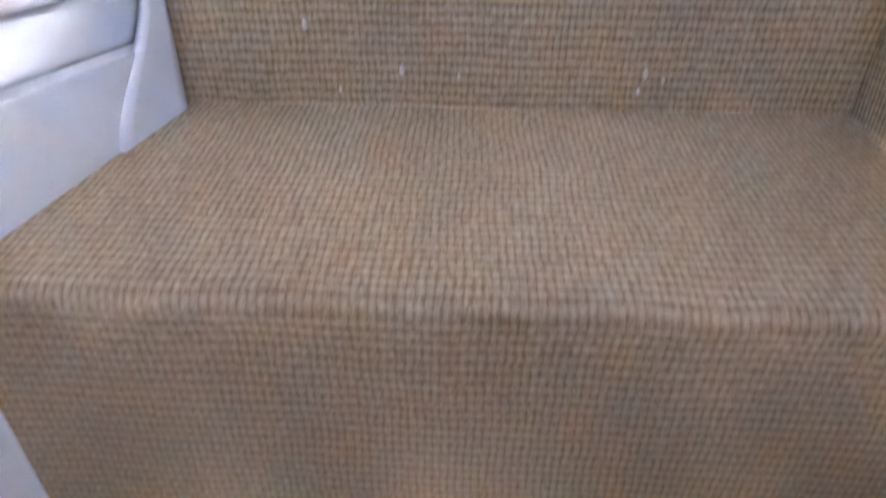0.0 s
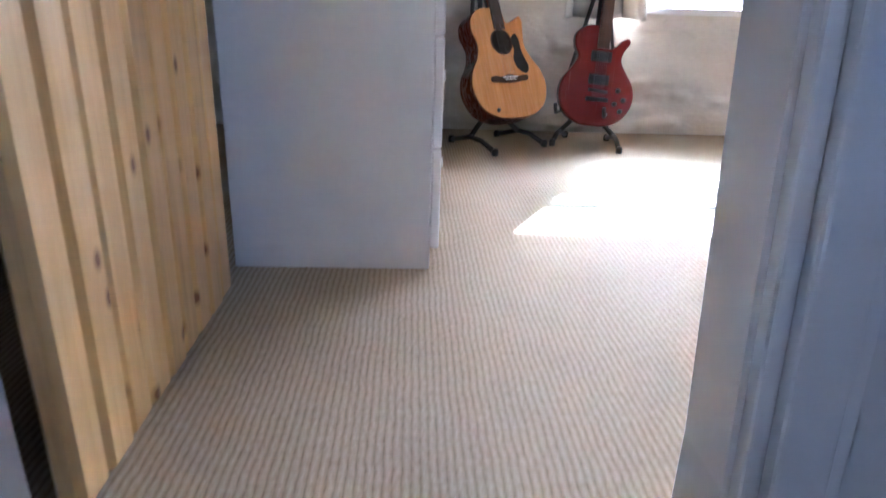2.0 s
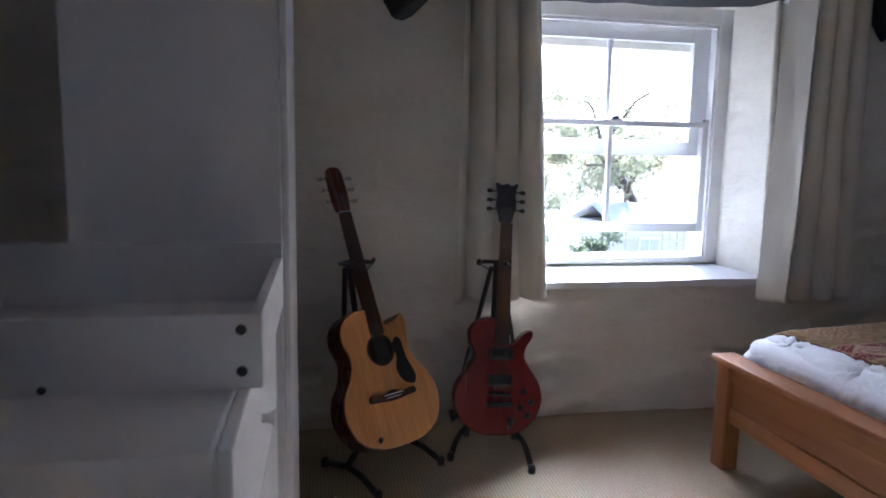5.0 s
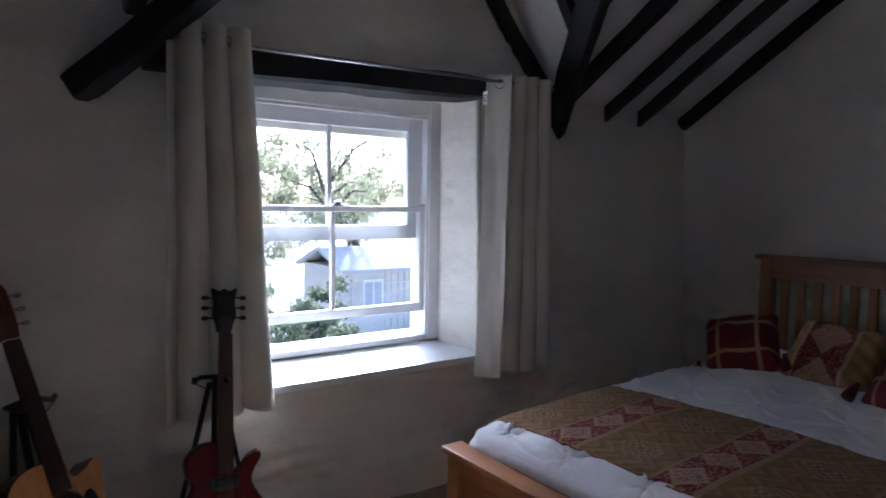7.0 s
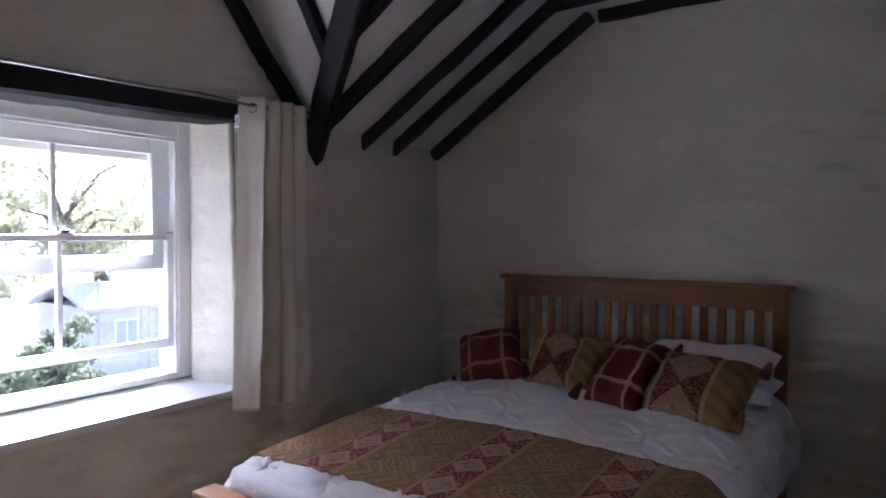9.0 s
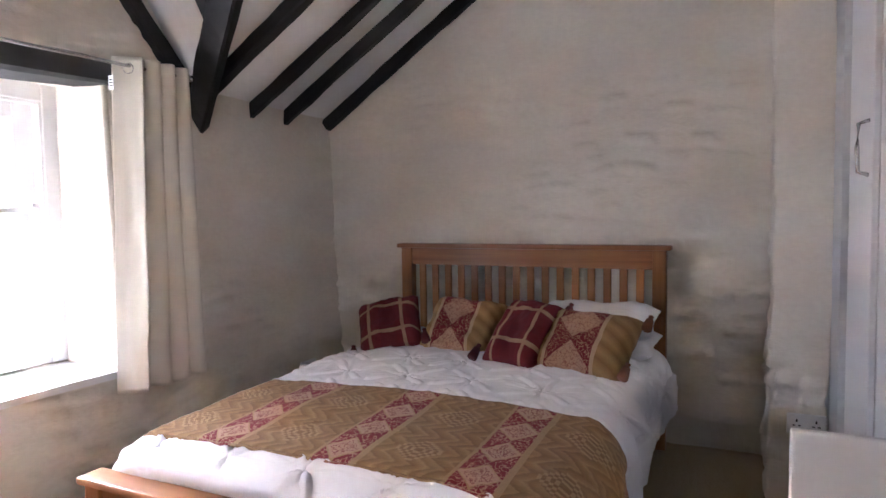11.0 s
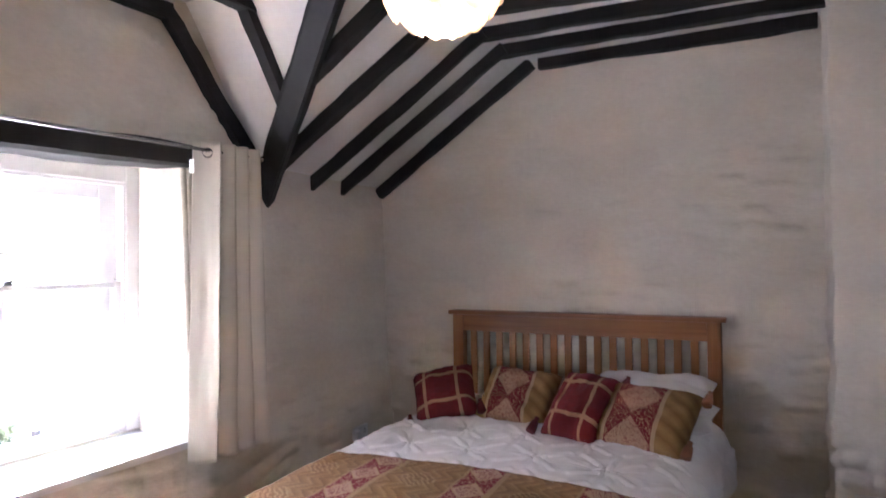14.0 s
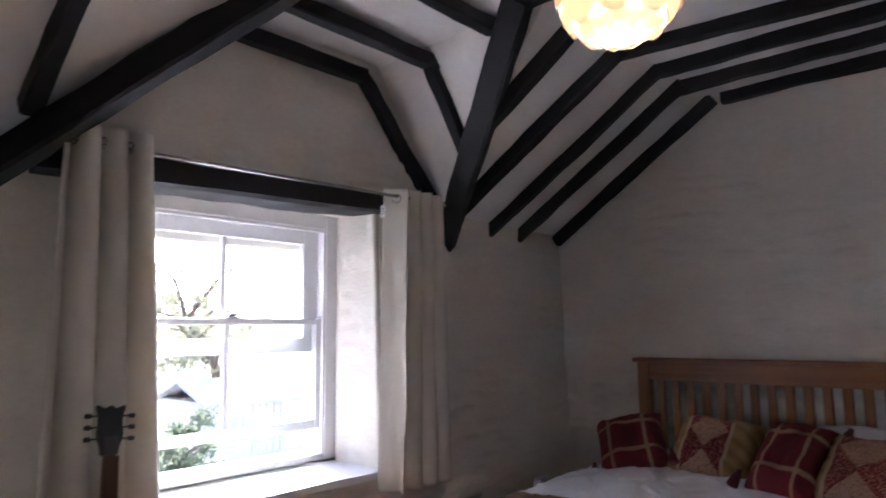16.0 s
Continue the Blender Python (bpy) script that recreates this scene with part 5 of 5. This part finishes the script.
guitar_stand("guitar_stand", (-3.52, -0.63, 0), (-3.269, -0.416, 0), (-3.52, -0.40, 0), (-3.60, -0.27, 0.74), (-3.69, -0.36, 0), (-3.46, -0.20, 0), "black tubular folding guitar stand on the carpet")
guitar_stand("guitar_stand", (-3.227, -0.389, 0), (-2.956, -0.531, 0), (-3.06, -0.30, 0), (-3.03, -0.245, 0.73), (-3.12, -0.18, 0), (-2.93, -0.24, 0), "black tubular folding guitar stand on the carpet")

# ---- ceiling lamp ----
LX, LY, LZ = -2.42, -1.73, 2.075
SHADE, t, p = nodes_of("lamp_shade_plastic")
p.inputs["Base Color"].default_value = (0.86, 0.80, 0.70, 1)
p.inputs["Roughness"].default_value = 0.5
tr = t.nodes.new("ShaderNodeBsdfTranslucent")
tr.inputs[0].default_value = (0.97, 0.90, 0.80, 1)
mx = t.nodes.new("ShaderNodeMixShader")
mx.inputs[0].default_value = 0.65
t.links.new(p.outputs[0], mx.inputs[1])
t.links.new(tr.outputs[0], mx.inputs[2])
t.links.new(mx.outputs[0], t.nodes["Material Output"].inputs[0])
lamp = thing("pendant_lamp", "lit pendant lamp of overlapping scalloped cream petals", "ceiling lamp", (LX, LY, LZ))
R = 0.138


def petal(th, top, bottom, wide, out):
    def fn(u, v):
        a = (u - 0.5)
        tip = 1 - (2 * abs(a)) ** 2.4
        lat = top + (bottom - top) * v * (0.45 + 0.55 * tip) if v > 0 else top
        w_ = wide * (0.75 + 0.35 * math.sin(math.pi * min(1, v * 0.9)))
        ang = th + a * w_
        rr = (R + out * (0.2 + 0.8 * v) + 0.012 * math.cos(a * 2 * math.pi) * v)
        return (rr * math.cos(lat) * math.cos(ang), rr * math.cos(lat) * math.sin(ang), rr * math.sin(lat) * 0.98)
    return sheet(fn, 14, 12, 0.0015)


for tier, (top, bot, out, n, sh) in enumerate(((1.35, 0.55, 0.0, 8, 0.0), (1.0, 0.1, 0.006, 8, 0.5), (0.55, -0.35, 0.010, 8, 0.0), (0.1, -0.8, 0.008, 8, 0.5), (-0.35, -1.2, 0.0, 8, 0.0), (-0.8, -1.45, -0.006, 8, 0.5))):
    for k in range(n):
        part("petal", petal(2 * math.pi * (k + sh) / n, top, bot, 2 * math.pi / n * 1.75, out), SHADE, lamp, "", True)
# inner shell added only to even out the glow between the petals
ball = bmesh.new()
bmesh.ops.create_uvsphere(ball, u_segments=28, v_segments=16, radius=R - 0.012)
part("added_diffuser", ball, SHADE, lamp, "", True)
BULB, t, p = nodes_of("bulb_glow")
p.inputs["Emission Color"].default_value, p.inputs["Emission Strength"].default_value = (1.0, 0.72, 0.42, 1), 1.0
part("bulb", lathe(bmesh.new(), [(0.012, 0.06), (0.016, 0.04), (0.03, 0.0), (0.026, -0.02), (0.008, -0.032)], 18), BULB, lamp, "glowing warm bulb", True)
part("bulb_holder", lathe(bmesh.new(), [(0.018, 0.055), (0.018, 0.12), (0.006, 0.13)], 14), PLASTIC, lamp, "", True)
part("flex", tube(bmesh.new(), [(0, 0, 0.12), (0, 0, ZC - LZ - 0.03)], 0.003, 8), PLASTIC, lamp)
part("ceiling_rose", lathe(bmesh.new(), [(0.045, ZC - LZ), (0.042, ZC - LZ - 0.02), (0.015, ZC - LZ - 0.035)], 20), PLASTIC, lamp, "", True)
glow = new("lamp_light", bpy.data.lights.new("lamp_light", "POINT"))
glow.data.energy, glow.data.color, glow.data.shadow_soft_size = 1.7, (1.0, 0.86, 0.75), 0.05
glow.location = (LX, LY, LZ - 0.05)

# ---- outdoors ----
# ground colour raised so that it reflects daylight onto the dormer ceiling
GROUND = surface("garden_ground", (0.26, 0.25, 0.21), (0.46, 0.44, 0.40), 0.95, 0.25, 3.0, (1, 1, 1), 0.3, 0.03)
BARK = surface("bark", (0.07, 0.05, 0.035), (0.16, 0.12, 0.085), 0.9, 4.0, 30.0, (1, 1, 0.3), 0.6, 0.02)
SLATE = surface("slate_roof", (0.42, 0.40, 0.37), (0.55, 0.53, 0.5), 0.9, 2.0, 18.0, (1, 1, 1), 0.2, 0.01)
FIELD = surface("field_stone", (0.52, 0.47, 0.38), (0.68, 0.62, 0.52), 0.85, 1.5, 9.0, (1, 1, 2), 0.6, 0.03)
FENCE = surface("weathered_timber", (0.05, 0.045, 0.04), (0.13, 0.11, 0.09), 0.8, 3.0, 40.0, (6, 6, 1), 0.3, 0.004)


def leafy(name, c1, c2):
    m, t, p = nodes_of(name)
    g = t.nodes.new("ShaderNodeNewGeometry")
    t.links.new(ramp(t, g.outputs["Random Per Island"], [(0.0, c1), (1.0, c2)]), p.inputs["Base Color"])
    p.inputs["Roughness"].default_value = 0.55
    tl = t.nodes.new("ShaderNodeBsdfTranslucent")
    tl.inputs[0].default_value = (*[c * 1.5 for c in c2], 1)
    mm = t.nodes.new("ShaderNodeMixShader")
    mm.inputs[0].default_value = 0.5
    t.links.new(p.outputs[0], mm.inputs[1])
    t.links.new(tl.outputs[0], mm.inputs[2])
    t.links.new(mm.outputs[0], t.nodes["Material Output"].inputs[0])
    return m


LEAF_A = leafy("hedge_leaf", (0.035, 0.05, 0.03), (0.12, 0.14, 0.08))
LEAF_B = leafy("tree_leaf", (0.08, 0.09, 0.05), (0.24, 0.24, 0.14))
bm = bmesh.new()
gs = [[bm.verts.new((-400 + 800 * i / 40, -400 + 800 * j / 40, -2.7)) for j in range(41)] for i in range(41)]
for i in range(40):
    for j in range(40):
        bm.faces.new((gs[i][j], gs[i + 1][j], gs[i + 1][j + 1], gs[i][j + 1]))
structure("ground", bm, GROUND, "garden ground, made pale to bounce light up to the ceiling")


def leaves(centres, count, size, seed):
    """Many small leaf blades scattered in clumps."""
    rnd = random.Random(seed)
    vs, fs = [], []
    for _ in range(count):
        c, r = rnd.choice(centres)
        d = Vector((rnd.gauss(0, 1), rnd.gauss(0, 1), rnd.gauss(0, 1))).normalized() * r * (rnd.random() ** 0.45)
        q = Vector(c) + Vector((d.x, d.y, d.z * 0.8))
        e = Euler((rnd.uniform(0, 6.3), rnd.uniform(0, 6.3), rnd.uniform(0, 6.3))).to_matrix()
        s = size * rnd.uniform(0.6, 1.4)
        k = len(vs)
        for px, py in ((-0.5, 0), (0, -0.28), (0.6, 0), (0, 0.28)):
            vs.append(q + e @ Vector((px * s, py * s, 0.06 * s * (px == 0))))
        fs.append((k, k + 1, k + 2, k + 3))
    me = bpy.data.meshes.new("crown")
    me.from_pydata(vs, [], fs)
    return me


def tree(name, x, y, trunk_h, spread, count, size, seed, leaf, label, lean_=0.0, r0=0.13):
    rnd = random.Random(seed)
    ob = thing(name, label, "tree", (x, y, -2.7))
    tip = Vector((lean_, 0.2, trunk_h))
    part("trunk", tube(bmesh.new(), [(0, 0, 0), (lean_ * 0.2, 0, trunk_h * 0.35), (lean_ * 0.6, 0.1, trunk_h * 0.7), tuple(tip)], [r0, r0 * 0.8, r0 * 0.6, r0 * 0.4], 10), BARK, ob, "", True)
    centres = []
    for k in range(9):
        a = 2 * math.pi * k / 9 + rnd.uniform(-0.3, 0.3)
        st = tip * rnd.uniform(0.55, 1.0)
        en = st + Vector((math.cos(a) * spread * rnd.uniform(0.5, 1), math.sin(a) * spread * rnd.uniform(0.5, 1), rnd.uniform(0.2, 1.0) * spread))
        part("limb", tube(bmesh.new(), [st, st.lerp(en, 0.5) + Vector((0, 0, 0.15 * spread)), en], [r0 * 0.35, r0 * 0.22, r0 * 0.08], 7), BARK, ob, "", True)
        for j in range(4):
            centres.append((st.lerp(en, 0.4 + 0.2 * j) + Vector((rnd.gauss(0, 0.2), rnd.gauss(0, 0.2), rnd.gauss(0, 0.2))) * spread, spread * rnd.uniform(0.14, 0.3)))
    me = leaves(centres, count, size, seed)
    me.materials.append(leaf)
    cr = new("crown", me)
    cr.parent = ob
    return ob


tree("shrub_tree", -0.5, 6.0, 1.9, 1.0, 8000, 0.09, 3, LEAF_A, "dense dark-leaved garden shrub below the window")
tree("shrub_tree", 1.2, 8.6, 1.5, 1.0, 5000, 0.10, 4, LEAF_A, "dense dark-leaved garden shrub below the window")
tree("garden_tree", 0.5, 14.0, 3.2, 1.9, 7000, 0.13, 5, LEAF_B, "light-leaved garden tree behind the outbuilding")
tree("garden_tree", 7.5, 17.0, 4.5, 2.4, 2600, 0.15, 6, LEAF_B, "thinly leaved leaning garden tree", -2.2, 0.2)
tree("garden_tree", 4.2, 22.0, 3.6, 2.6, 7000, 0.17, 8, LEAF_B, "light-leaved garden tree behind the outbuilding")
tree("garden_tree", -2.5, 24.0, 4.0, 3.0, 7000, 0.18, 9, LEAF_B, "light-leaved garden tree behind the outbuilding")
tree("garden_tree", 11.0, 26.0, 4.2, 3.0, 6000, 0.18, 10, LEAF_B, "light-leaved garden tree behind the outbuilding")

shed = thing("outbuilding", "low stone outbuilding with a pale slate roof", "building", (7.6, 16.5, -2.7))
part("wall", box((-2.6, -1.5, 0), (2.6, 1.5, 2.0)), FIELD, shed)
rf = bmesh.new()
a = [rf.verts.new(q) for q in ((-2.8, -1.75, 1.9), (2.8, -1.75, 1.9), (2.8, 0, 2.5), (-2.8, 0, 2.5), (-2.8, 1.75, 1.9), (2.8, 1.75, 1.9))]
b = [rf.verts.new(v.co + Vector((0, 0, 0.1))) for v in a]
for f in ((0, 1, 2, 3), (3, 2, 5, 4)):
    rf.faces.new([a[i] for i in f][::-1])
    rf.faces.new([b[i] for i in f])
for i, j in ((0, 1), (1, 2), (2, 5), (5, 4), (4, 3), (3, 0)):
    rf.faces.new((a[i], a[j], b[j], b[i]))
bmesh.ops.recalc_face_normals(rf, faces=rf.faces)
part("roof", rf, SLATE, shed)
for x in (-1.6, 0.4):
    wn = part("window", box((x - 0.35, -1.55, 0.8), (x + 0.35, -1.49, 1.65), 0.01), GLOSS, shed)
    for dx in (-0.16, 0.16):
        part("pane", box((x + dx - 0.13, -1.565, 0.87), (x + dx + 0.13, -1.552, 1.58)), SLATE, wn)
rnd = random.Random(12)
for k in range(110):
    r_, c_ = divmod(k, 22)
    ww = 0.2 + 0.08 * rnd.random()
    part("stone", box((-2.6 + c_ * 0.237, -1.53, 0.05 + r_ * 0.38), (-2.6 + c_ * 0.237 + ww * 0.85, -1.495, 0.05 + r_ * 0.38 + 0.33), 0.02, 1), FIELD, shed) if not (abs(-2.5 + c_ * 0.237 + 1.6) < 0.5 or abs(-2.5 + c_ * 0.237 - 0.4) < 0.5) else None
fence = thing("garden_fence", "dark weathered post and rail garden fence", "fence", (0, 9.0, -2.7))
for k in range(9):
    part("post", box((-4.5 + k * 0.9, -0.05, 0), (-4.4 + k * 0.9, 0.05, 1.25), 0.01, 1), FENCE, fence)
for z in (0.5, 0.95):
    part("rail", box((-4.5, -0.03, z), (2.8, 0.0, z + 0.09), 0.008, 1), FENCE, fence)
